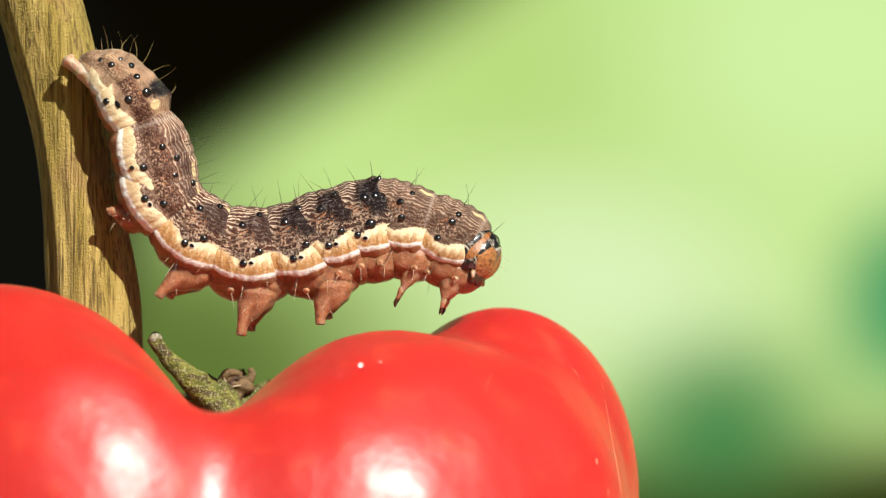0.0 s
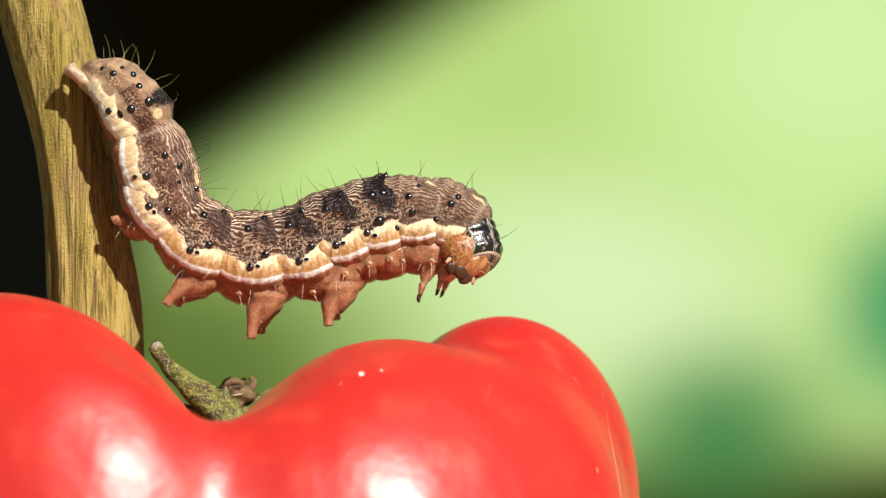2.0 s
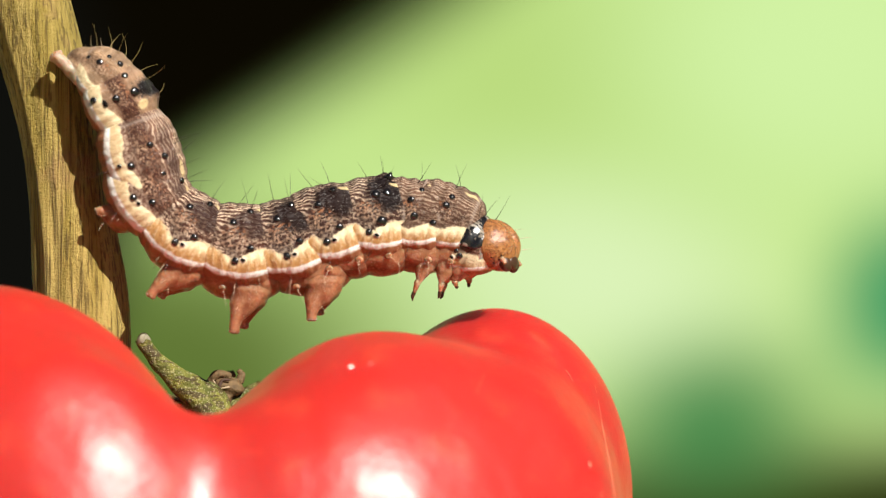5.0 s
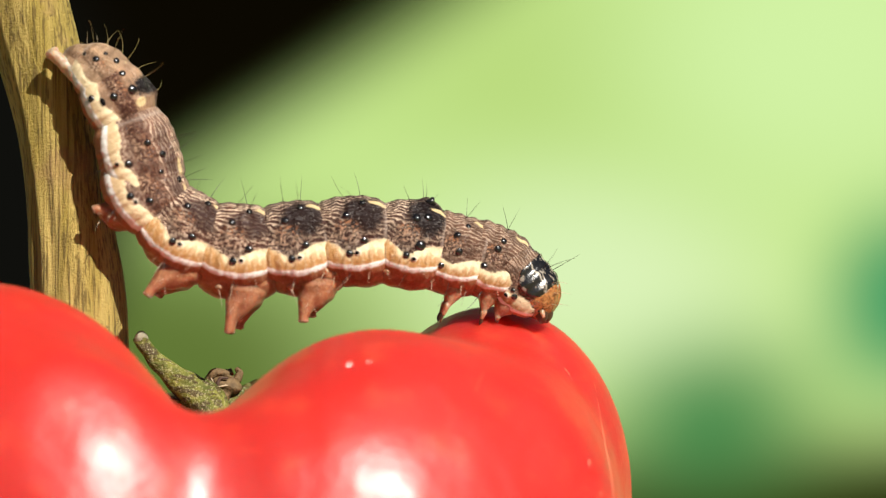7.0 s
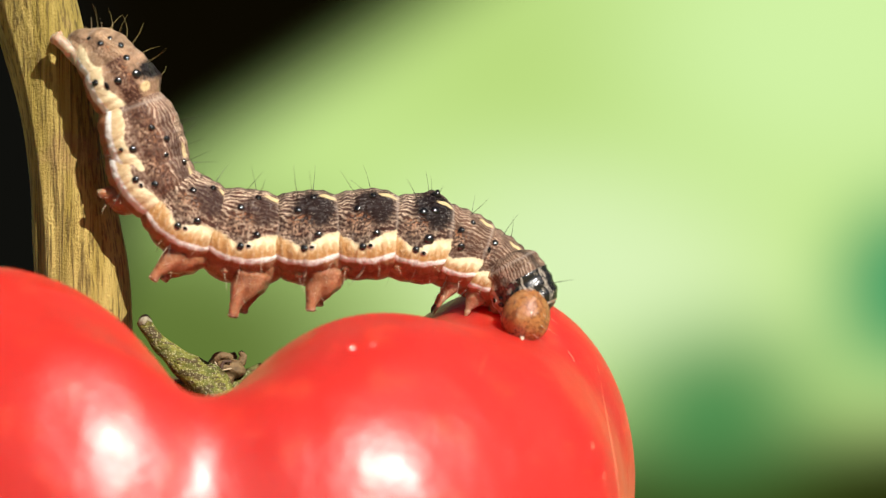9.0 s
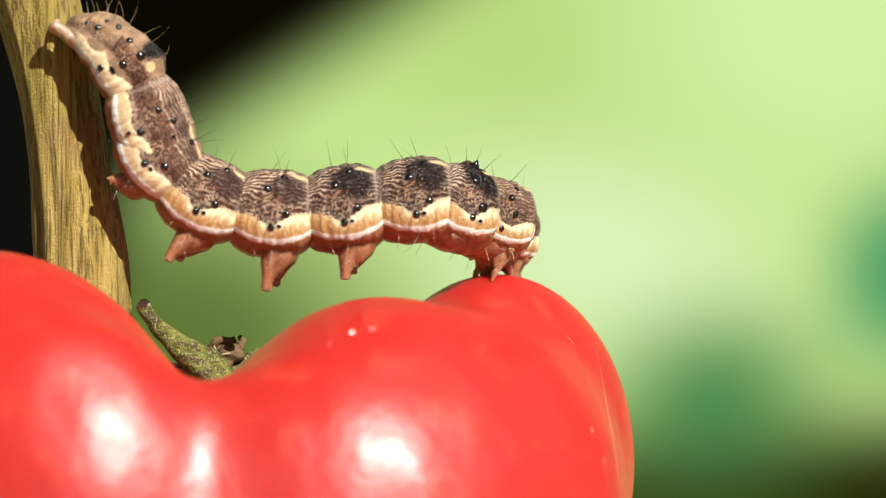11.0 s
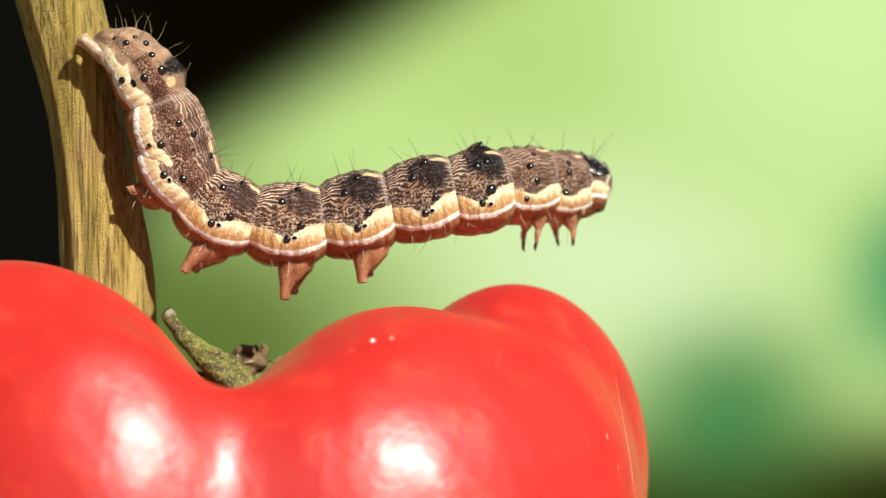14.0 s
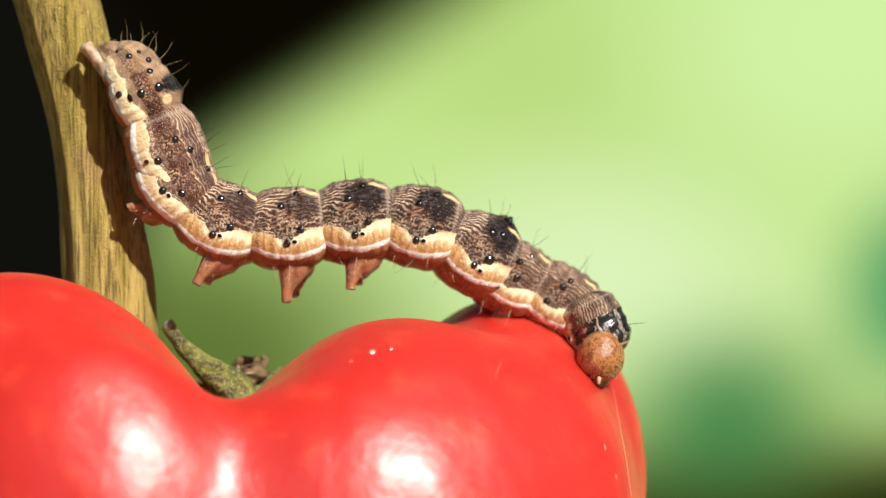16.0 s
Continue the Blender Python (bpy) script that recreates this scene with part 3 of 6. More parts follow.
def pore_mesh():
    bm = bmesh.new()
    bmesh.ops.create_uvsphere(bm, u_segments=12, v_segments=6, radius=0.112 * MM)
    for v in bm.verts:
        v.co.z *= 0.4
        v.co.x *= 0.72
    return finish(bm, "pore", PIT)


def pimple_mesh():
    bm = bmesh.new()
    bmesh.ops.create_uvsphere(bm, u_segments=16, v_segments=10, radius=0.17 * MM)
    for v in bm.verts:
        d = math.hypot(v.co.x, v.co.y) / MM
        v.co.z = v.co.z * 0.45 + (0.05 * math.exp(-((d - 0.10) / 0.035) ** 2) * MM if v.co.z > 0 else 0)
    return finish(bm, "pimple", LEG)


def bristle_mesh(length, bend, thick, material):
    pts = [(bend * length * (i / 7) ** 2 * MM, 0, length * i / 7 * MM) for i in range(8)]
    return finish(tube(pts, [thick * MM * (1 - 0.85 * i / 7) for i in range(8)], 5), "bristle", material)


WART, RING, PORE, PIMPLE = wart_mesh(), ring_mesh(), pore_mesh(), pimple_mesh()
BRISTLES = [bristle_mesh(1.55, 0.20, 0.018, HAIR_DARK), bristle_mesh(1.15, -0.16, 0.016, HAIR_DARK), bristle_mesh(1.40, 0.10, 0.017, HAIR_DARK)]
HAIR_GOLD = plain("golden_bristle", (0.34, 0.26, 0.10), 0.35)
GOLD_BRISTLES = [bristle_mesh(1.45, 0.50, 0.014, HAIR_GOLD), bristle_mesh(1.0, 0.45, 0.012, HAIR_GOLD), bristle_mesh(1.3, -0.45, 0.013, HAIR_GOLD)]
PALE_BRISTLES = [bristle_mesh(0.75, 0.15, 0.016, HAIR_PALE), bristle_mesh(0.95, -0.2, 0.014, HAIR_PALE)]


def lean(dx, dy, spin=0):
    return pose(0, 0, 0, dx, dy, spin)


def warts(seg, b, spots, size=1.0):
    for x, z, k in spots:
        for far in (False, True):
            part("wart", WART, BLACK, seg, place=b.place(x, z, far) @ Matrix.Scale(k * size, 4))


def spiracle(seg, b, x, z):
    for far in (False, True):
        m = b.place(x, z, far)
        part("spiracle", RING, PALE_RING, seg, "pale ring round a breathing pore", m)
        part("pore", PORE, BLACK, seg, place=m @ pose(0, 0, 0.045 * MM))


def eyespot(seg, b, x, z):
    """A large plain black breathing pore."""
    for far in (False, True):
        part("pore", PORE, BLACK, seg, "large black breathing pore", b.place(x, z, far) @ pose(0, 0, 0.02 * MM) @ Matrix.Diagonal((1.25, 1.7, 1.2, 1)))


def bristles(seg, b, spots, pale=False, gold=False):
    stock = PALE_BRISTLES if pale else GOLD_BRISTLES if gold else BRISTLES
    for i, (x, z, far) in enumerate(spots):
        m = b.place(x, z, far) @ lean(random.uniform(-22, 22), random.uniform(-25, 25), random.uniform(0, 360))
        part("bristle", stock[(i + int(abs(x * 10))) % len(stock)], HAIR_DARK, seg, place=m)


def proleg(seg, reach, back, spread, thick=0.62):
    """A pair of fleshy prolegs, tapering to a flat foot."""
    for side in (-1, 1):
        fore, reach = (0.0, reach) if side < 0 else (0.40, reach * 0.86)   # the far one stands a little ahead
        pts = [(0.42, 0.25, -0.7, thick * 1.80), (0.42, 0.38, -1.15, thick * 1.75), (back * 0.30 + 0.32 + fore * 0.6, spread * 0.80, -1.66, thick * 1.28), (back * 0.62 + 0.10 + fore, spread + 0.02, -1.75 - reach * 0.38, thick * 0.72),
               (back * 0.92 + fore, spread + 0.14, -1.75 - reach * 0.76, thick * 0.40), (back * 1.04 + fore, spread + 0.14, -1.75 - reach * 0.97, thick * 0.36), (back * 1.06 + fore, spread + 0.14, -1.78 - reach * 1.03, thick * 0.22)]
        p = smooth_path([(x * MM, side * y * MM, z * MM, r * MM) for x, y, z, r in pts], 7)
        part("proleg", tube(p[:, :3], p[:, 3], 28, 0.15, 1.9), BELLY, seg, "fleshy red-brown proleg")
        tip = p[-8:]
        part("foot", tube(tip[:, :3], tip[:, 3] * 1.10, 20, 0.25, 3.5), FOOT, seg, "pinkish foot pad")
        for k, (dx, dz) in enumerate(((0.45, -1.7), (0.0, -2.1), (0.25, -2.35))):
            part("bristle", PALE_BRISTLES[k % 2], HAIR_PALE, seg, place=pose(dx * MM, side * (1.35 - 0.18 * k) * MM, dz * MM, side * -(95 + 12 * k), 20 - 18 * k, 0))
        part("bristle", PALE_BRISTLES[0], HAIR_PALE, seg, place=pose(0.25 * MM, side * 1.25 * MM, -1.95 * MM, 55 * -side * -1, 25, 0))


def true_leg(seg, x, reach, fore):
    """A pair of short jointed legs that end in a claw."""
    for side in (-1, 1):
        pts = [(x, side * 0.50, -0.95, 0.66), (x + fore * 0.2, side * 0.68, -1.42, 0.38), (x + fore * 0.4, side * 0.80, -1.60 - reach * 0.25, 0.125), (x + fore * 0.55, side * 0.80, -1.60 - reach * 0.32, 0.14), (x + fore * 0.75, side * 0.74, -1.62 - reach * 0.7, 0.075)]
        p = smooth_path([(a * MM, b_ * MM, c * MM, r * MM) for a, b_, c, r in pts], 6)
        leg = part("leg", tube(p[:, :3], p[:, 3], 14, 0.15, 3.0), LEG, seg, "short jointed brown leg")
        pts = [(x + fore * 0.74, side * 0.72, -1.62 - reach * 0.68, 0.085), (x + fore * 0.9, side * 0.68, -1.62 - reach * 0.88, 0.075), (x + fore * 0.82, side * 0.62, -1.62 - reach * 1.05, 0.02)]
        p = smooth_path([(a * MM, b_ * MM, c * MM, r * MM) for a, b_, c, r in pts], 5)
        part("claw", tube(p[:, :3], p[:, 3], 8), CLAW, leg)


def belly(key, b, deep=1.0):
    """The soft underside of a ring, a piece of its own that swells as the body draws together."""
    rings = []
    for i in range(31):
        u = math.sin(math.pi * (i / 30 - 0.5)) * 0.998
        k = math.sqrt(max(0.0, 1 - abs(u) ** 2.6))
        ring = []
        for j in range(44):
            a = 2 * math.pi * j / 44
            w = 1 + 0.035 * noise.noise((u * 3.1 + b.seed, math.cos(a) * 1.8, math.sin(a) * 1.8)) + 0.015 * math.sin(u * 14 + b.seed)
            ring.append(Vector((u * b.half * 0.97, k * w * b.radius * 0.80 * math.sin(a), (-0.25 + k * w * 0.69 * deep * math.cos(a)) * b.radius)) * MM)
        rings.append(ring)
    ob = part("underside", grid_mesh(rings), BELLY, caterpillar, "soft red-brown underside")
    piece[key + "b"] = ob
    for side in (-1, 1):   # small soft pimples, each with a hair
        for x, a in ((0.35, 108), (-0.35, 128)):
            a = radians(a + random.uniform(-7, 7))
            p = Vector((x * b.half, side * b.radius * 0.81 * math.sin(a), (-0.25 + 0.70 * deep * math.cos(a)) * b.radius)) * MM
            m = Matrix.Translation(p) @ Vector((0, side * math.sin(a), math.cos(a))).to_track_quat("Z", "X").to_matrix().to_4x4()
            part("pimple", PIMPLE, LEG, ob, place=m)
            part("bristle", PALE_BRISTLES[side], HAIR_PALE, ob, place=m @ lean(random.uniform(-25, 25), random.uniform(-25, 25)))
    return ob


def segment(key, b, material, label=""):
    ob = part("body_segment", b.mesh(), material, caterpillar, label)
    piece[key] = ob
    return ob


TAN, BROWN = (0.82, 0.62, 0.445), (0.058, 0.022, 0.013)
MID = skin_material("skin_middle", 1.86, 1.5, 0.88, (0.38, 0.98, 0.60, 0.42), TAN, BROWN, lined=0.88)
INNER = skin_material("skin_inner", 1.86, 1.5, 1.0, (0.32, 0.90, 0.62, 0.54), TAN, (0.040, 0.016, 0.011), lined=0.72, dark=(0.016, 0.0066, 0.0052))
REAR = skin_material("skin_rear", 1.66, 1.5, 0.6, (0.2, 0.80, 0.9, 0.22), TAN, (0.12, 0.058, 0.038), lined=0.75, scallop=0.24, warm=0.55, edge=-0.18, seam_at=0.88, flank=0.85, rim_wide=0.11)
FORE = skin_material("skin_black_saddle", 1.76, 1.4, 1.0, (0.38, 0.74, 0.64, 0.70), TAN, (0.046, 0.020, 0.014), lined=0.78, dark=(0.010, 0.0045, 0.004))
THORAX = skin_material("skin_thorax", 1.64, 1.25, 0.35, (0.1, 1.35, 0.7, 0.28), (0.62, 0.46, 0.33), (0.090, 0.045, 0.028), 0.95, 0.20, lined=0.6)
NECK = skin_material("skin_neck", 1.5, 1.1, 0.3, (0.1, 1.3, 0.7, 0.3), (0.58, 0.43, 0.31), (0.11, 0.060, 0.038), 0.8, 0.16, lined=0.6)
RUMP = skin_material("skin_rump", 1.20, 1.1, 0.25, (0.3, 0.7, 0.6, 0.4), (0.66, 0.51, 0.33), (0.29, 0.180, 0.105), 0.95, lined=0.12, scallop=0.22, warm=0.25, edge=-0.20, seam_at=0.90, flank=0.45, rim_wide=0.12)
HUMP = skin_material("skin_tail_hump", 1.50, 1.4, 1.0, (0.10, 0.30, 0.32, 0.76), (0.66, 0.51, 0.33), (0.25, 0.145, 0.086), lined=0.18, scallop=0.22, dark=(0.010, 0.007, 0.007), warm=0.4, edge=-0.16, seam_at=0.88, flank=0.95,
                     cream_at=(0.52, 0.92, 0.17, 0.22), rim_wide=0.11)

STANDARD = [(-0.28, 0.97, 0.92), (0.40, 1.50, 0.85), (0.58, -0.10, 1.0), (-0.02, -0.63, 0.95)]
HAIRS = [(-0.28, 1.55, False), (0.40, 1.40, False), (0.40, 1.45, True), (0.1, -1.3, False)]

for key, rad, legs in (("A4", 1.86, 1.50), ("A3", 1.86, 1.18), ("A2", 1.86, 0), ("A5", 1.82, 1.35)):
    b = Build(2.12, rad, seed=ord(key[1]) * 1.7, front=1.06, back=0.93 if key in ("A4", "A5") else 0.88)
    seg = segment(key, b, INNER if key in ("A2", "A3") else MID, "brown ring with a dark saddle and cream side stripe")
    warts(seg, b, STANDARD)
    spiracle(seg, b, 0.31, -0.58)
    bristles(seg, b, HAIRS)
    bristles(seg, b, [(0.1, -1.45, False), (-0.3, -1.5, True)], True)
    under = belly(key, b, 1.13 if legs else 1.0)
    if legs:
        proleg(under, legs, 0.0 if key == "A4" else -0.2, 0.85)

b = Build(1.95, 1.82, seed=4.1, spine=0.2, front=1.06, back=0.87)
seg = segment("A1", b, FORE, "ring with a black saddle and a pointed hump")
warts(seg, b, [(0.05, 1.05, 1.15), (0.55, 1.15, 1.1), (0.45, -0.12, 1.35), (-0.05, -0.60, 0.9)])
spiracle(seg, b, 0.30, -0.66)
bristles(seg, b, HAIRS + [(0.3, 1.7, False)])
belly("A1", b)
for side in (-1, 1):
    bm = bmesh.new()
    bmesh.ops.create_cone(bm, segments=14, radius1=0.28 * MM, radius2=0.03 * MM, depth=0.36 * MM, cap_ends=True)
    part("thorn", finish(bm, "thorn", BLACK), BLACK, seg, "small black pointed wart", pose(0.60 * MM, side * 0.30 * MM, 1.93 * MM, side * -14, 14, 0))

b = Build(2.05, 1.80, seed=6.3)
seg = segment("A6", b, REAR, "brown ring with cream side stripe")
warts(seg, b, STANDARD)
spiracle(seg, b, 0.31, -0.58)
bristles(seg, b, HAIRS)
proleg(seg, 0.60, -0.3, 0.6, 0.5)

b = Build(2.35, 1.82, seed=7.7)
seg = segment("A7", b, REAR, "brown ring with cream side stripe")
warts(seg, b, [(-0.35, 0.55, 0.9), (0.30, 1.0, 0.9), (0.25, -0.50, 1.0), (0.1, -0.88, 0.6)])
bristles(seg, b, HAIRS + [(-0.1, 1.55, False)])

b = Build(1.75, 1.60, seed=8.2, spine=0.18, back=0.82)
seg = segment("A8", b, HUMP, "ring with a black hump near the tail")
warts(seg, b, [(-0.72, 0.80, 0.9), (0.10, 0.80, 1.2), (0.02, -0.06, 1.0), (-0.35, -0.86, 0.9)])
eyespot(seg, b, 0.0, -0.52)
bristles(seg, b, [(-0.2, 1.42, False), (0.5, 1.42, True), (-0.6, 1.3, True)], gold=True)

b = Build(1.35, 1.34, seed=9.5, back=0.74)
seg = segment("A9", b, RUMP, "pale brown tail ring")
warts(seg, b, [(-0.45, 0.35, 0.85), (0.2, 0.92, 0.85), (-0.35, 0.85, 0.6)])
bristles(seg, b, [(-0.2, 1.2, False), (0.1, 1.25, True), (-0.5, 1.1, True), (0.45, 1.28, False)], gold=True)

b = Build(1.15, 0.98, seed=10.4, back=0.66, fold=0.03)
seg = segment("A10", b, RUMP, "pale tail tip that clasps the stem")
warts(seg, b, [(-0.3, 0.4, 0.6)])
bristles(seg, b, [(0.0, 0.9, False), (0.3, 0.9, False), (-0.4, 0.8, False)], True)
bristles(seg, b, [(-0.2, 0.9, False), (0.2, 0.9, True), (-0.5, 0.75, False), (-0.4, 0.7, True)], gold=True)
for side in (-1, 1):
    p = smooth_path([(x * MM, side * y * MM, z * MM, r * MM) for x, y, z, r in
                     [(0.5, 0.42, -0.45, 0.55), (-0.1, 0.48, -0.48, 0.44), (-0.6, 0.50, -0.50, 0.33), (-1.05, 0.46, -0.46, 0.25), (-1.38, 0.44, -0.42, 0.26), (-1.56, 0.42, -0.38, 0.33), (-1.68, 0.40, -0.34, 0.14)]], 7)
    part("clasper", tube(p[:, :3], p[:, 3], 20, 0.34, 2.6), flesh_material("clasper_flesh", (0.40, 0.27, 0.18), (0.60, 0.47, 0.35)) if side < 0 else bpy.data.materials["clasper_flesh"], seg, "pinkish clasping hind foot")

b = Build(1.85, 1.67, seed=2.2, front=0.97, back=0.96, blunt=4.6, crimp=0.022)
seg = segment("T3", b, THORAX, "pale brown ring behind the legs")
warts(seg, b, [(-0.1, 0.72, 0.9), (0.15, 0.05, 1.0), (0.3, 1.25, 0.75), (-0.45, -0.68, 0.8)])
bristles(seg, b, [(0.1, 1.5, False), (0.3, 1.45, True), (0.1, -1.2, False)])
true_leg(belly("T3", b), 0.55, 1.10, -0.35)

b = Build(1.78, 1.56, seed=3.9, front=0.93, back=1.0, blunt=4.6, crimp=0.024)
seg = segment("T2", b, THORAX, "pale brown ring with short legs")
warts(seg, b, [(0.0, 0.55, 0.95), (0.1, 0.98, 0.85), (-0.3, -0.35, 0.85)])
bristles(seg, b, [(0.1, 1.45, False), (0.2, 1.4, True), (0.1, -1.2, False)])
true_leg(belly("T2", b), 0.45, 0.85, 0.15)

b = Build(1.55, 1.33, seed=5.5, front=0.93, back=1.02, fold=-0.02, blunt=4.2, crimp=0.024)
seg = segment("T1", b, NECK, "first ring with a glossy black neck shield")
warts(seg, b, [(0.3, -0.45, 0.8), (0.05, -0.3, 0.6)])
spiracle(seg, b, 0.0, -0.62)
bristles(seg, b, [(0.3, 1.25, False), (0.5, 1.2, True), (0.2, 1.2, False)])
true_leg(seg, 0.25, 0.30, 0.35)
rings = []
for i in range(25):
    x = -0.35 + 1.50 * i / 24
    edge = 1.58 * math.sqrt(max(0.02, 1 - ((i - 12) / 12.6) ** 2 * 0.55))
    top = [b.point(x, edge * (2 * j / 40 - 1)) * 1.0 for j in range(41)]
    lift = [v + Vector((0, v.y, v.z)).normalized() * (0.055 * MM) for v in top]
    rings.append(lift + [v * 0.97 for v in reversed(top)])
part("neck_shield", grid_mesh(rings), shield_material(), seg, "glossy black shield with pale flecks")
COLLAR = plain("collar_membrane", (0.46, 0.36, 0.29), 0.28, 0.6, 0.2, 3.0, 0.03, Subsurface_Weight=0.5, Subsurface_Scale=0.0005)
p = [(1.10 * MM, 0.97 * math.sin(a) * MM, 0.95 * math.cos(a) * MM) for a in np.linspace(-2.1, 2.1, 41)]
part("collar", tube(p, [0.15 * MM * (0.35 + 0.65 * math.cos(a / 2.1 * 1.45)) for a in np.linspace(-2.1, 2.1, 41)], 12), COLLAR, seg, "pale translucent collar behind the head")

# head: local x points to the mouth, z to the brow
bm = bmesh.new()
bmesh.ops.create_uvsphere(bm, u_segments=56, v_segments=36, radius=MM)
for v in bm.verts:
    x, y, z = v.co / MM
    cleft = 0.13 * math.exp(-(y / 0.12) ** 2) * (1 if x < 0.25 else 0.4)
    lobe = 1 + 0.05 * math.exp(-((abs(y) - 0.45) / 0.3) ** 2) - cleft
    width = 1.28 - 0.60 * max(0, x) ** 1.5
    v.co = Vector(((1.22 * x ** 0.78 if x > 0 else 1.30 * x), y * width * lobe, z * (1.0 - 0.34 * max(0, x) ** 1.4) * lobe)) * MM
head = part("head", bm, head_material(), caterpillar, "glossy orange-brown head capsule")
piece["head"] = head
bm = bmesh.new()
bmesh.ops.create_uvsphere(bm, u_segments=20, v_segments=12, radius=0.36 * MM)
for v in bm.verts:
    v.co.y *= 1.15
    v.co.z *= 0.55
part("lip", bm, CLAW, head, "dark upper lip", pose(1.02 * MM, 0, 0.32 * MM, 0, 25, 0))
for side in (-1, 1):
    p = smooth_path([(x * MM, side * y * MM, z * MM, r * MM) for x, y, z, r in [(0.85, 0.42, 0.15, 0.28), (1.08, 0.40, 0.1, 0.27), (1.26, 0.24, 0.05, 0.18)]], 6)
    part("jaw", tube(p[:, :3], p[:, 3], 12), CLAW, head, "dark brown jaw")
    p = smooth_path([(x * MM, side * y * MM, z * MM, r * MM) for x, y, z, r in [(0.78, 0.66, 0.2, 0.13), (0.98, 0.76, 0.25, 0.10), (1.15, 0.80, 0.28, 0.06)]], 5)
    part("feeler", tube(p[:, :3], p[:, 3], 10), LEG, head, "stubby brown feeler")
    for a, c in ((0.45, 0.55), (0.62, 0.35), (0.70, 0.12), (0.5, -0.08), (0.68, -0.2)):
        m = Matrix.Translation(Vector((a * 1.2, side * 1.02 * math.sqrt(max(0.05, 1 - a * a - c * c)) * 1.1, c * 0.86)) * MM)
        part("eye", PORE, BLACK, head, place=m @ Matrix.Scale(0.75, 4))
    for a, c in ((0.1, 0.8), (-0.3, 0.75), (0.5, 0.6)):
        m = Matrix.Translation(Vector((a * 1.2, side * 0.55, c * 0.9)) * MM)
        part("bristle", PALE_BRISTLES[0], HAIR_PALE, head, place=m @ pose(0, 0, 0, -side * 35, 10, 0))

# the capsule is a little smaller than the ring behind it
SHRINK = Matrix.Translation((-0.30 * MM, 0, 0)) @ Matrix.Scale(1.0, 4)
head.data.transform(SHRINK)
for piece_on in head.children:
    piece_on.matrix_basis = SHRINK @ piece_on.matrix_basis


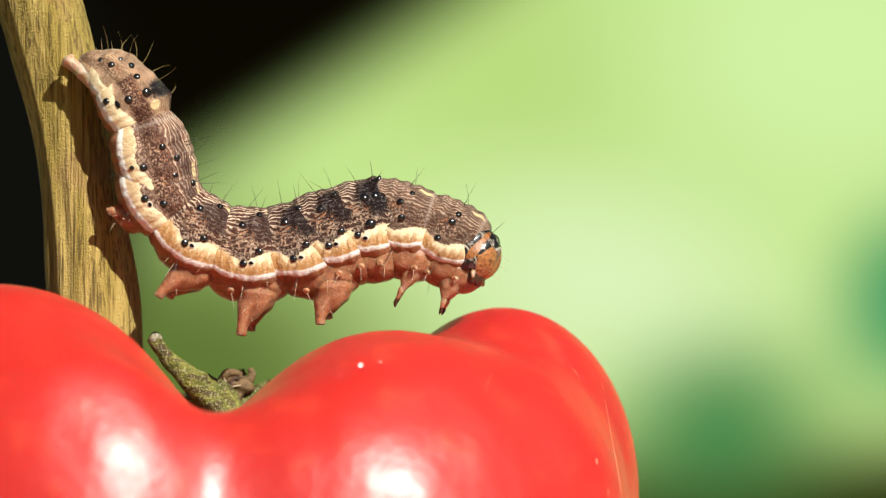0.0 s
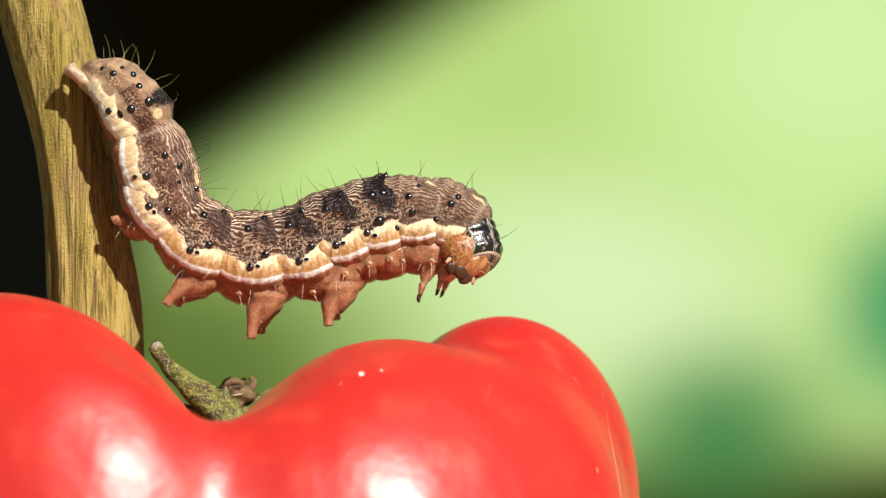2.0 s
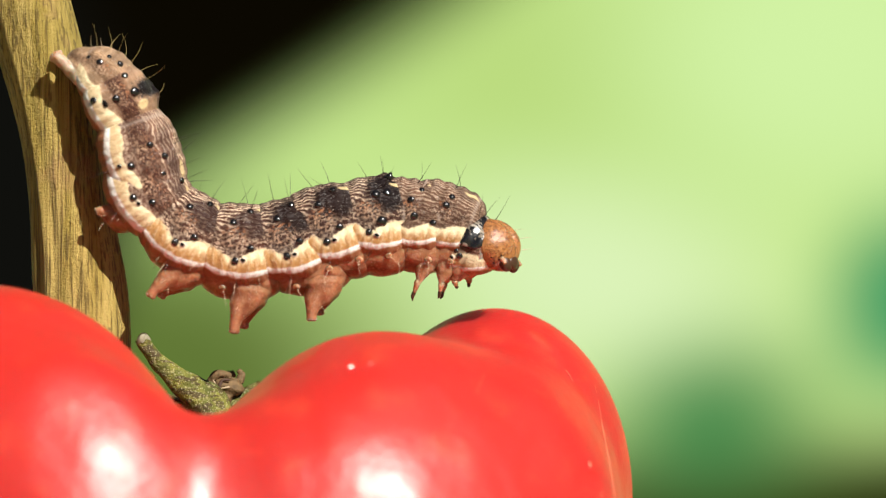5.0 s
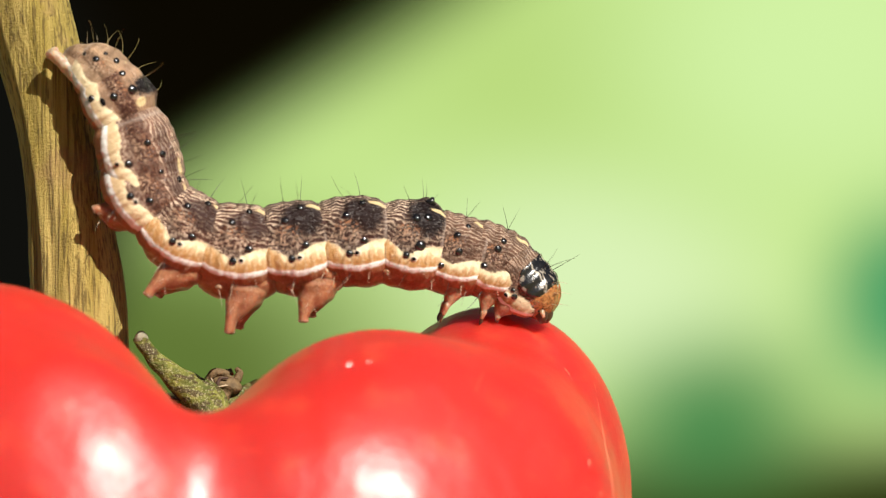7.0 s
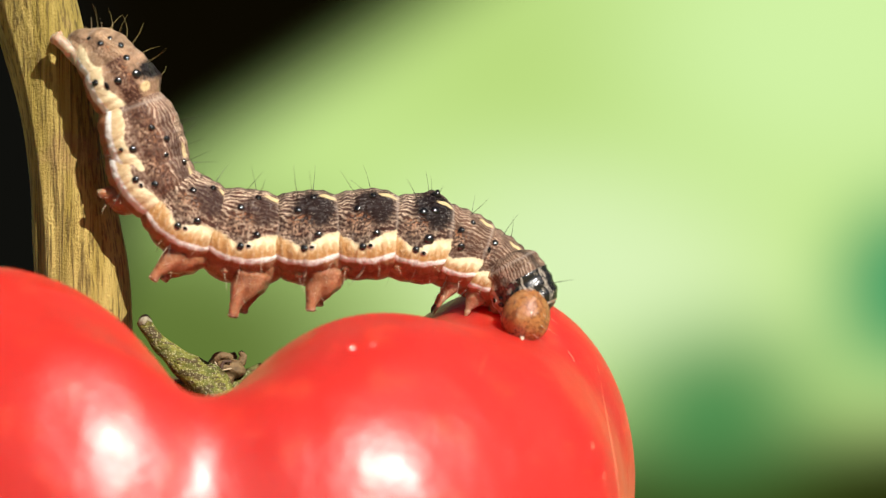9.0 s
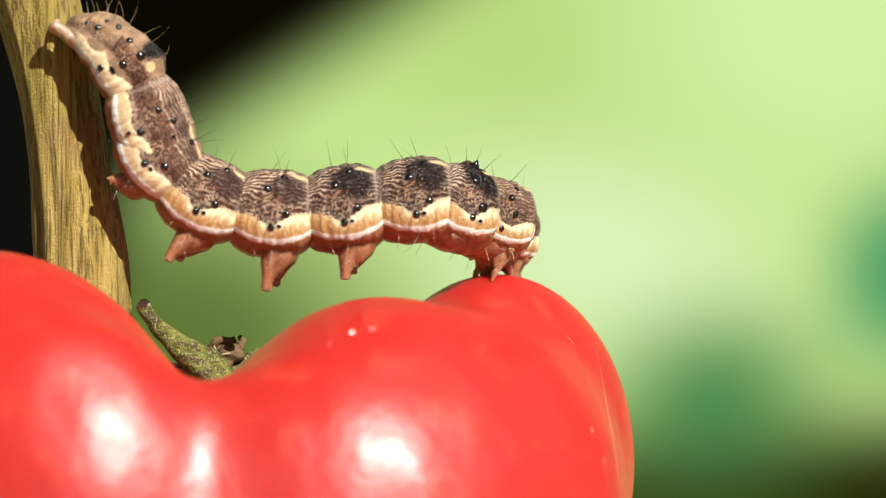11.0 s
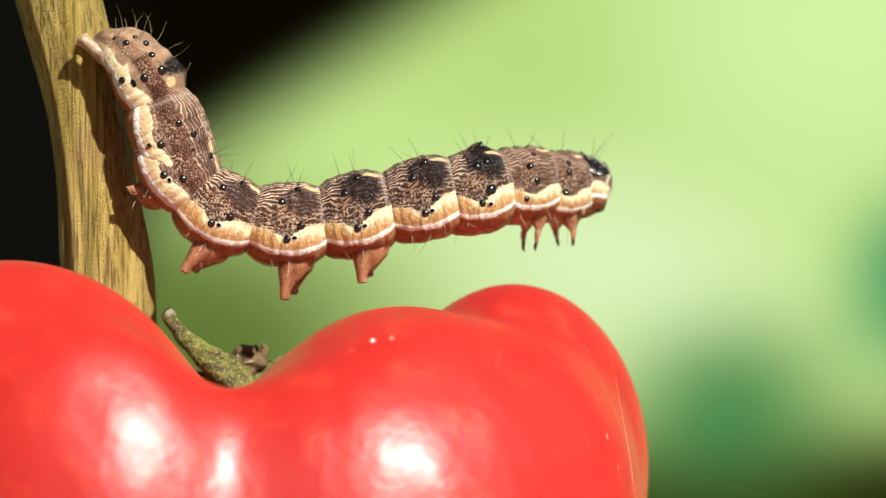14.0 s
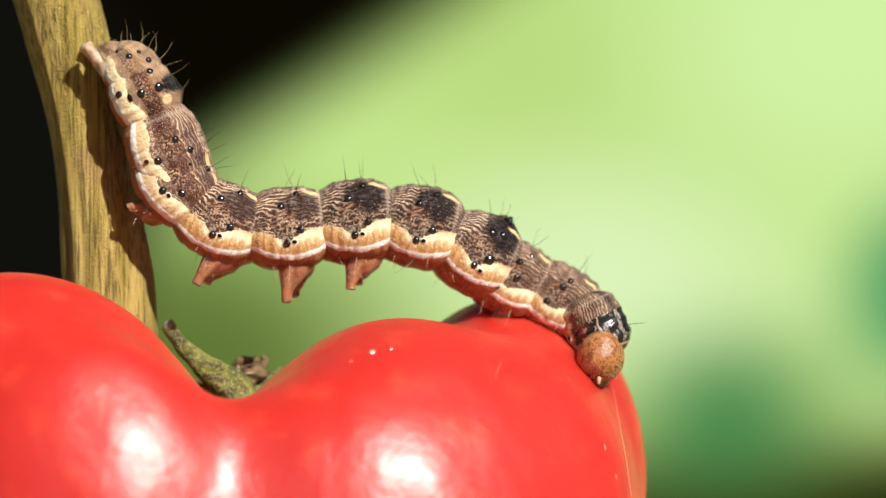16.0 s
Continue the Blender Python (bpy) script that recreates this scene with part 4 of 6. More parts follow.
def motions():
    """The caterpillar's body pieces, in its own space: seconds, millimetres, degrees."""
    walk(piece["A10"], [
        (0, at(1.54, -1.23, -0.51, 0, 31.67, 3.6)), (0.5, at(1.54, -1.23, -0.51, 0, 30.61, 3.6)),
        (1, at(1.57, -1.22, -0.49, 0, 31.97, 3.6)), (1.5, at(1.56, -1.23, -0.5, 0, 31.97, 3.6)),
        (2, at(1.56, -1.23, -0.49, 0, 31.97, 3.6)), (2.5, at(1.56, -1.23, -0.51, 0, 30.61, 3.6)),
        (3, at(1.57, -1.22, -0.51, 0, 31.89, 3.6)), (3.5, at(1.56, -1.23, -0.49, 0, 33.04, 3.6)),
        (4, at(1.56, -1.23, -0.5, 0, 33.05, 3.6)), (6.5, at(1.55, -1.23, -0.47, 0, 36.61, 3.6)),
        (7, at(1.51, -1.22, -0.48, 0, 34.39, 3.6)), (7.5, at(1.52, -1.23, -0.5, 0, 35.48, 3.6)),
        (8, at(1.52, -1.23, -0.52, 0, 34.39, 3.6)), (8.5, at(1.52, -1.23, -0.5, 0, 34.39, 3.6)),
        (9, at(1.53, -1.23, -0.52, 0, 34.39, 3.6)), (11.5, at(1.54, -1.23, -0.51, 0, 26.59, 3.6)),
        (12, at(1.51, -1.22, -0.51, 0, 26.67, 3.6)), (12.5, at(1.53, -1.23, -0.49, 0, 27.39, 3.6)),
        (13, at(1.55, -1.23, -0.52, 0, 27.91, 3.6)), (13.2, at(1.55, -1.23, -0.52, 0, 28.16, 3.6)),
        (13.5, at(1.55, -1.23, -0.53, 0, 28.55, 3.6)), (13.7, at(1.56, -1.23, -0.52, 0, 29.35, 3.6)),
        (14, at(1.57, -1.22, -0.52, 0, 30.61, 3.6)), (14.2, at(1.58, -1.22, -0.51, 0, 30.3, 3.6)),
        (14.5, at(1.58, -1.22, -0.5, 0, 29.87, 3.6)), (15, at(1.58, -1.22, -0.52, 0, 32.97, 3.6)),
        (15.5, at(1.56, -1.23, -0.5, 0, 36.61, 3.6)), (16, at(1.56, -1.23, -0.51, 0, 40.39, 3.6)),
    ])
    walk(piece["A9"], [
        (0, at(2.07, -1.16, -0.8, 0, 43.67, 3.6)), (0.5, at(2.07, -1.16, -0.8, 0, 42.61, 3.6)),
        (1, at(2.1, -1.16, -0.78, 0, 43.97, 3.6)), (1.5, at(2.09, -1.16, -0.79, 0, 43.97, 3.6)),
        (2, at(2.09, -1.16, -0.78, 0, 43.97, 3.6)), (2.5, at(2.1, -1.16, -0.8, 0, 42.61, 3.6)),
        (3, at(2.1, -1.16, -0.8, 0, 43.89, 3.6)), (3.5, at(2.1, -1.16, -0.78, 0, 45.04, 3.6)),
        (4, at(2.09, -1.16, -0.79, 0, 45.05, 3.6)), (6.5, at(2.07, -1.16, -0.76, 0, 48.61, 3.6)),
        (7, at(2.03, -1.17, -0.77, 0, 46.39, 3.6)), (7.5, at(2.05, -1.17, -0.79, 0, 47.48, 3.6)),
        (8, at(2.04, -1.17, -0.8, 0, 46.39, 3.6)), (8.5, at(2.05, -1.17, -0.78, 0, 46.39, 3.6)),
        (9, at(2.06, -1.17, -0.81, 0, 46.39, 3.6)), (11.5, at(2.06, -1.17, -0.79, 0, 38.59, 3.6)),
        (12, at(2.04, -1.17, -0.8, 0, 38.67, 3.6)), (12.5, at(2.06, -1.17, -0.78, 0, 39.39, 3.6)),
        (13, at(2.08, -1.16, -0.81, 0, 39.91, 3.6)), (13.2, at(2.08, -1.16, -0.81, 0, 40.16, 3.6)),
        (13.5, at(2.08, -1.16, -0.82, 0, 40.55, 3.6)), (13.7, at(2.09, -1.16, -0.81, 0, 41.35, 3.6)),
        (14, at(2.11, -1.16, -0.8, 0, 42.61, 3.6)), (14.2, at(2.11, -1.16, -0.8, 0, 42.3, 3.6)),
        (14.5, at(2.11, -1.16, -0.8, 0, 41.87, 3.6)), (15, at(2.11, -1.16, -0.81, 0, 44.97, 3.6)),
        (15.5, at(2.1, -1.16, -0.79, 0, 48.61, 3.6)), (16, at(2.1, -1.16, -0.8, 0, 52.39, 3.6)),
    ])
    walk(piece["A8"], [
        (0, at(2.74, -1.11, -1.76, 0, 62.64, 3.9)), (0.5, at(2.77, -1.11, -1.76, 0, 62.08, 3.9)),
        (1, at(2.8, -1.11, -1.78, 0, 62.33, 3.9)), (1.5, at(2.8, -1.11, -1.79, 0, 62.03, 3.9)),
        (2, at(2.79, -1.11, -1.77, 0, 62.03, 3.9)), (2.5, at(2.8, -1.11, -1.75, 0, 61.71, 3.9)),
        (3, at(2.81, -1.11, -1.79, 0, 62.01, 3.9)), (3.5, at(2.76, -1.12, -1.77, 0, 62.56, 3.9)),
        (4, at(2.75, -1.11, -1.78, 0, 62.56, 3.9)), (6.5, at(2.7, -1.12, -1.82, 0, 63.74, 3.9)),
        (7, at(2.74, -1.11, -1.83, 0, 62.67, 3.9)), (7.5, at(2.72, -1.11, -1.85, 0, 63.47, 3.9)),
        (8, at(2.74, -1.11, -1.86, 0, 62.63, 3.9)), (8.5, at(2.75, -1.11, -1.84, 0, 62.33, 3.9)),
        (9, at(2.76, -1.12, -1.86, 0, 62.91, 3.9)), (11.5, at(3.03, -1.09, -1.81, 0, 57.36, 3.9)),
        (12, at(3, -1.09, -1.82, 0, 57.38, 3.9)), (12.5, at(2.99, -1.09, -1.81, 0, 57.87, 3.9)),
        (13, at(2.95, -1.1, -1.8, 0, 58.2, 3.9)), (13.2, at(2.91, -1.1, -1.79, 0, 58.82, 3.9)),
        (13.5, at(2.87, -1.1, -1.77, 0, 59.77, 3.9)), (13.7, at(2.85, -1.1, -1.77, 0, 60.29, 3.9)),
        (14, at(2.82, -1.11, -1.77, 0, 61.09, 3.9)), (14.2, at(2.85, -1.1, -1.78, 0, 60.56, 3.9)),
        (14.5, at(2.9, -1.1, -1.79, 0, 59.78, 3.9)), (15, at(2.78, -1.11, -1.81, 0, 61.36, 3.9)),
        (15.5, at(2.74, -1.11, -1.87, 0, 63.02, 3.9)), (16, at(2.63, -1.13, -1.88, 0, 64.33, 3.9)),
    ])
    walk(piece["A7"], [
        (0, at(3.77, -1.03, -4.37, 0, 71.37, 4)), (0.5, at(3.81, -1.03, -4.37, 0, 70.96, 4)),
        (1, at(3.84, -1.02, -4.38, 0, 70.37, 4)), (1.5, at(3.83, -1.03, -4.35, 0, 70.2, 4)),
        (2, at(3.83, -1.03, -4.34, 0, 70.17, 4)), (2.5, at(3.84, -1.02, -4.32, 0, 70.37, 4)),
        (3, at(3.84, -1.02, -4.35, 0, 70.19, 4)), (3.5, at(3.8, -1.03, -4.34, 0, 70.11, 4)),
        (4, at(3.78, -1.03, -4.33, 0, 70.33, 4)), (6.5, at(3.71, -1.04, -4.35, 0, 70.91, 4)),
        (7, at(3.75, -1.04, -4.36, 0, 70.93, 4)), (7.5, at(3.72, -1.04, -4.42, 0, 70.91, 4)),
        (8, at(3.76, -1.03, -4.39, 0, 70.46, 4)), (8.5, at(3.8, -1.03, -4.4, 0, 69.99, 4)),
        (9, at(3.77, -1.03, -4.43, 0, 70.29, 4)), (11.5, at(4.15, -1, -4.34, 0, 67.87, 4)),
        (12, at(4.12, -1, -4.34, 0, 67.82, 4)), (12.5, at(4.13, -1, -4.36, 0, 67.69, 4)),
        (13, at(4.09, -1.01, -4.34, 0, 67.94, 4)), (13.2, at(4.05, -1.01, -4.35, 0, 68.36, 4)),
        (13.5, at(3.98, -1.01, -4.36, 0, 69, 4)), (13.7, at(3.95, -1.02, -4.35, 0, 69.11, 4)),
        (14, at(3.91, -1.03, -4.34, 0, 69.28, 4)), (14.2, at(3.95, -1.02, -4.34, 0, 68.93, 4)),
        (14.5, at(4.01, -1.02, -4.35, 0, 68.4, 4)), (15, at(3.91, -1.03, -4.38, 0, 68.89, 4)),
        (15.5, at(3.82, -1.03, -4.45, 0, 68.77, 4)), (16, at(3.74, -1.04, -4.48, 0, 68.03, 4)),
    ])
    walk(piece["A6"], [
        (0, at(4.01, -1.02, -5.8, 0, 60.35, 4)), (0.5, at(4.07, -1.01, -5.78, 0, 59.17, 4)),
        (1, at(4.13, -1, -5.75, 0, 58.01, 4)), (1.5, at(4.12, -1, -5.72, 0, 57.99, 4)),
        (2, at(4.12, -1, -5.71, 0, 58.48, 4)), (2.5, at(4.13, -1, -5.72, 0, 58.01, 4)),
        (3, at(4.13, -1, -5.72, 0, 58.2, 4)), (3.5, at(4.1, -1.01, -5.72, 0, 58.94, 4)),
        (4, at(4.07, -1.01, -5.73, 0, 58.77, 4)), (6.5, at(3.98, -1.01, -5.8, 0, 59.94, 4)),
        (7, at(4.01, -1.02, -5.8, 0, 59.52, 4)), (7.5, at(3.99, -1.01, -5.82, 0, 59.67, 4)),
        (8, at(4.05, -1.01, -5.82, 0, 58.66, 4)), (8.5, at(4.1, -1.01, -5.81, 0, 58.67, 4)),
        (9, at(4.07, -1.01, -5.79, 0, 58.73, 4)), (11.5, at(4.51, -0.98, -5.72, 0, 53.5, 4)),
        (12, at(4.49, -0.98, -5.73, 0, 54.21, 4)), (12.5, at(4.49, -0.98, -5.72, 0, 53.98, 4)),
        (13, at(4.43, -0.98, -5.72, 0, 54.83, 4)), (13.2, at(4.38, -0.99, -5.73, 0, 55.16, 4)),
        (13.5, at(4.3, -0.99, -5.74, 0, 55.72, 4)), (13.7, at(4.26, -0.99, -5.73, 0, 56.06, 4)),
        (14, at(4.22, -1, -5.71, 0, 56.39, 4)), (14.2, at(4.27, -0.99, -5.72, 0, 55.61, 4)),
        (14.5, at(4.36, -0.99, -5.73, 0, 54.88, 4)), (15, at(4.21, -1, -5.76, 0, 54.98, 4)),
        (15.5, at(4.16, -1, -5.78, 0, 54.01, 4)), (16, at(4.11, -1.01, -5.81, 0, 53.12, 4)),
    ])
    walk(piece["A5"], [
        (0, at(5.53, -0.89, -7.48, 0, 33.03, 4)), (0.5, at(5.63, -0.89, -7.43, 0, 31.49, 4)),
        (1, at(5.73, -0.89, -7.42, 0, 30.33, 4)), (1.5, at(5.72, -0.89, -7.39, 0, 30.33, 4)),
        (2, at(5.68, -0.88, -7.38, 0, 30.51, 4)), (2.5, at(5.72, -0.89, -7.35, 0, 29.72, 4)),
        (3, at(5.69, -0.88, -7.35, 0, 30.4, 4)), (3.5, at(5.62, -0.89, -7.38, 0, 31.37, 4)),
        (4, at(5.63, -0.89, -7.39, 0, 30.88, 4)), (6.5, at(5.53, -0.89, -7.5, 0, 32.92, 4)),
        (7, at(5.59, -0.9, -7.5, 0, 32.05, 4)), (7.5, at(5.53, -0.89, -7.53, 0, 32.63, 4)),
        (8, at(5.66, -0.89, -7.53, 0, 30.55, 4)), (8.5, at(5.71, -0.89, -7.55, 0, 31.25, 4)),
        (9, at(5.66, -0.89, -7.54, 0, 32.05, 4)), (11.5, at(6.5, -0.83, -7.54, 0, 25.86, 4)),
        (12, at(6.44, -0.83, -7.58, 0, 26.18, 4)), (12.5, at(6.44, -0.83, -7.56, 0, 26.53, 4)),
        (13, at(6.34, -0.84, -7.56, 0, 26.84, 4)), (13.2, at(6.27, -0.84, -7.56, 0, 26.9, 4)),
        (13.5, at(6.16, -0.85, -7.57, 0, 26.36, 4)), (13.7, at(6.11, -0.85, -7.58, 0, 25.93, 4)),
        (14, at(6.05, -0.86, -7.59, 0, 27.2, 4)), (14.2, at(6.16, -0.85, -7.6, 0, 28.75, 4)),
        (14.5, at(6.27, -0.84, -7.58, 0, 25.83, 4)), (15, at(6.13, -0.85, -7.56, 0, 25.52, 4)),
        (15.5, at(6.08, -0.86, -7.56, 0, 24.49, 4)), (16, at(6.02, -0.86, -7.53, 0, 22.56, 4)),
    ])
    walk(piece["A4"], [
        (0, at(7.79, -0.72, -8.26, 0, 7.86, 4)), (0.5, at(7.93, -0.72, -8.15, 0, 6.4, 4)),
        (1, at(8.05, -0.71, -8.06, 0, 5.04, 4)), (1.5, at(8.05, -0.71, -8.03, 0, 5.11, 4)),
        (2, at(8.01, -0.7, -8.02, 0, 5.63, 4)), (2.5, at(8.01, -0.7, -7.96, 0, 5.19, 4)),
        (3, at(7.98, -0.71, -7.99, 0, 5.12, 4)), (3.5, at(7.92, -0.72, -8.06, 0, 6.05, 4)),
        (4, at(7.94, -0.71, -8.06, 0, 6.01, 4)), (6.5, at(7.79, -0.72, -8.28, 0, 8.29, 4)),
        (7, at(7.9, -0.72, -8.24, 0, 7.86, 4)), (7.5, at(7.85, -0.72, -8.3, 0, 8.94, 4)),
        (8, at(8.12, -0.7, -8.24, 0, 7.73, 4)), (8.5, at(8.19, -0.69, -8.3, 0, 8.91, 4)),
        (9, at(8.09, -0.7, -8.32, 0, 9.82, 4)), (11.5, at(9.51, -0.59, -8.15, 0, 3.7, 4)),
        (12, at(9.48, -0.6, -8.19, 0, 3.68, 4)), (12.5, at(9.47, -0.6, -8.21, 0, 3.7, 4)),
        (13, at(9.36, -0.6, -8.22, 0, 3.38, 4)), (13.2, at(9.2, -0.62, -8.18, 0, 3.09, 4)),
        (13.5, at(9.16, -0.62, -8.15, 0, 1.4, 4)), (13.7, at(9.18, -0.62, -8.13, 0, -0.23, 4)),
        (14, at(9.06, -0.63, -8.21, 0, 1.7, 4)), (14.2, at(8.96, -0.63, -8.3, 0, 3.75, 4)),
        (14.5, at(9.37, -0.6, -8.17, 0, 2.32, 4)), (15, at(9.15, -0.62, -8.12, 0, 0.99, 4)),
        (15.5, at(9.04, -0.63, -8, 0, 0.63, 4)), (16, at(9.04, -0.63, -7.86, 0, -0.05, 4)),
    ])
    walk(piece["A3"], [
        (0, at(9.83, -0.57, -8.07, 0, -4, 3.6)), (0.5, at(10.01, -0.55, -7.92, 0, -5.53, 3.6)),
        (1, at(10.1, -0.55, -7.8, 0, -7.11, 3.6)), (1.5, at(10.06, -0.55, -7.77, 0, -6.72, 3.6)),
        (2, at(10, -0.55, -7.79, 0, -6.73, 3.6)), (2.5, at(10.02, -0.55, -7.73, 0, -6.84, 3.6)),
        (3, at(10, -0.55, -7.73, 0, -6.85, 3.6)), (3.5, at(9.89, -0.56, -7.83, 0, -5.62, 3.6)),
        (4, at(9.94, -0.56, -7.83, 0, -5.9, 3.6)), (6.5, at(10.02, -0.55, -8.15, 0, -3.61, 3.6)),
        (7, at(10.33, -0.53, -8.15, 0, -1.02, 3.6)), (7.5, at(10.37, -0.53, -8.28, 0, 1.57, 3.6)),
        (8, at(10.79, -0.49, -8.22, 0, -1.13, 3.6)), (8.5, at(10.84, -0.49, -8.35, 0, 0.06, 3.6)),
        (9, at(10.71, -0.5, -8.41, 0, 0.05, 3.6)), (11.5, at(12.61, -0.36, -7.93, 0, -5.62, 3.6)),
        (12, at(12.58, -0.36, -7.96, 0, -5.28, 3.6)), (12.5, at(12.56, -0.36, -7.95, 0, -5.71, 3.6)),
        (13, at(12.46, -0.37, -7.91, 0, -6.76, 3.6)), (13.2, at(12.27, -0.38, -7.88, 0, -7.51, 3.6)),
        (13.5, at(12.11, -0.4, -7.71, 0, -11.36, 3.6)), (13.7, at(12.2, -0.38, -7.54, 0, -14.18, 3.6)),
        (14, at(12.02, -0.4, -7.76, 0, -10.64, 3.6)), (14.2, at(12.07, -0.4, -7.98, 0, -5.18, 3.6)),
        (14.5, at(12.47, -0.37, -7.82, 0, -5.82, 3.6)), (15, at(12.17, -0.39, -7.66, 0, -6.99, 3.6)),
        (15.5, at(12.05, -0.39, -7.62, 0, -3.02, 3.6)), (16, at(12.03, -0.4, -7.51, 0, -1.06, 3.6)),
    ])
    walk(piece["A2"], [
        (0, at(11.4, -0.45, -7.49, 0, -4.32, 2.6)), (0.5, at(11.58, -0.43, -7.27, 0, -5.83, 2.6)),
        (1, at(11.72, -0.42, -7.08, 0, -7.1, 2.6)), (1.5, at(11.68, -0.43, -7.08, 0, -6.64, 2.6)),
        (2, at(11.64, -0.43, -7.07, 0, -7.01, 2.6)), (2.5, at(11.6, -0.43, -7.02, 0, -8.38, 2.6)),
        (3, at(11.57, -0.43, -7.05, 0, -7.12, 2.6)), (3.5, at(11.54, -0.44, -7.18, 0, -5.38, 2.6)),
        (4, at(11.62, -0.44, -7.15, 0, -5.14, 2.6)), (6.5, at(12.43, -0.37, -7.75, 0, 0.39, 2.6)),
        (7, at(12.89, -0.34, -7.91, 0, 3.61, 2.6)), (7.5, at(12.95, -0.33, -8.19, 0, 5.75, 2.6)),
        (8, at(13.44, -0.29, -8.13, 0, 2.17, 2.6)), (8.5, at(13.57, -0.28, -8.3, 0, 1.32, 2.6)),
        (9, at(13.27, -0.3, -8.33, 0, 0.97, 2.6)), (11.5, at(15.75, -0.11, -7.54, -0.15, -1.76, 7.63)),
        (12, at(15.72, -0.12, -7.61, 0, 0, 14.25)), (12.5, at(15.71, -0.12, -7.59, 0, 0, 14.25)),
        (13, at(15.59, -0.13, -7.48, 0, -1.16, 14.25)), (13.2, at(15.22, -0.16, -7.38, -1.09, -10.03, 8.81)),
        (13.5, at(15.05, -0.17, -6.97, -1.12, -15.55, 6.75)), (13.7, at(14.98, -0.17, -6.65, -1.27, -21.36, 6.09)),
        (14, at(14.99, -0.17, -7.09, -0.2, -11.11, 3.64)), (14.2, at(15.06, -0.17, -7.75, 0, -0.43, 2.6)),
        (14.5, at(15.54, -0.13, -7.53, 0, -0.28, 2.6)), (15, at(15.22, -0.16, -7.37, 0, 0.09, 2.6)),
        (15.5, at(15.01, -0.18, -7.69, 0, 9.11, 2.6)), (16, at(14.95, -0.18, -7.75, 0, 14.04, 2.6)),
    ])
    walk(piece["A1"], [
        (0, at(12.84, -0.34, -7.07, 0, 6.42, 1.8)), (0.5, at(13.09, -0.32, -6.81, 0, 5.03, 1.8)),
        (1, at(13.19, -0.31, -6.61, 0, 4.03, 1.8)), (1.5, at(13.22, -0.31, -6.58, 0, 3.95, 1.8)),
        (2, at(13.18, -0.31, -6.57, 0, 3.74, 1.8)), (2.5, at(13.1, -0.32, -6.47, 0, 2.81, 1.8)),
        (3, at(13.07, -0.32, -6.54, 0, 3.6, 1.8)), (3.5, at(13.05, -0.32, -6.72, 0, 5.53, 1.8)),
        (4, at(13.24, -0.31, -6.69, 0, 6.38, 1.8)), (6.5, at(14.87, -0.19, -7.77, 0.19, 9.7, 4.44)),
        (7, at(15.4, -0.14, -8.04, 0.34, 12.99, 4.4)), (7.5, at(15.52, -0.14, -8.36, 0.28, 11.94, 4.36)),
        (8, at(16.02, -0.1, -8.42, 0.52, 11.9, 4.3)), (8.5, at(16.1, -0.1, -8.48, 0.41, 9.34, 4.34)),
        (9, at(15.61, -0.12, -8.5, 0.45, 8.96, 4.67)), (11.5, at(17.51, 0.44, -7.78, -1.27, 11.44, 37.74)),
        (12, at(17.52, 0.49, -7.88, -0.69, 11.38, 41.9)), (12.5, at(17.38, 0.5, -7.89, -0.69, 11.38, 41.9)),
        (13, at(17.18, 0.49, -7.76, 0, 4.6, 41.9)), (13.2, at(16.68, 0.44, -7.1, -2.7, -13, 40.84)),
        (13.5, at(16.73, 0.29, -6.42, -5.4, -27.17, 36.58)), (13.7, at(16.52, 0.2, -5.85, -1.46, -32.5, 32.76)),
        (14, at(17.32, 0.09, -6.72, -1.57, -8.74, 12)), (14.2, at(17.68, 0.03, -7.94, 1.63, 12.11, 9.52)),
        (14.5, at(18.23, 0.07, -7.79, 1.87, 13.24, 9.9)), (15, at(17.96, 0.04, -7.67, 1.51, 13.67, 8.18)),
        (15.5, at(17.63, 0.02, -8.51, 2.21, 24, 7.22)), (16, at(17.57, 0.02, -8.9, 2.62, 28.32, 7.32)),
    ])
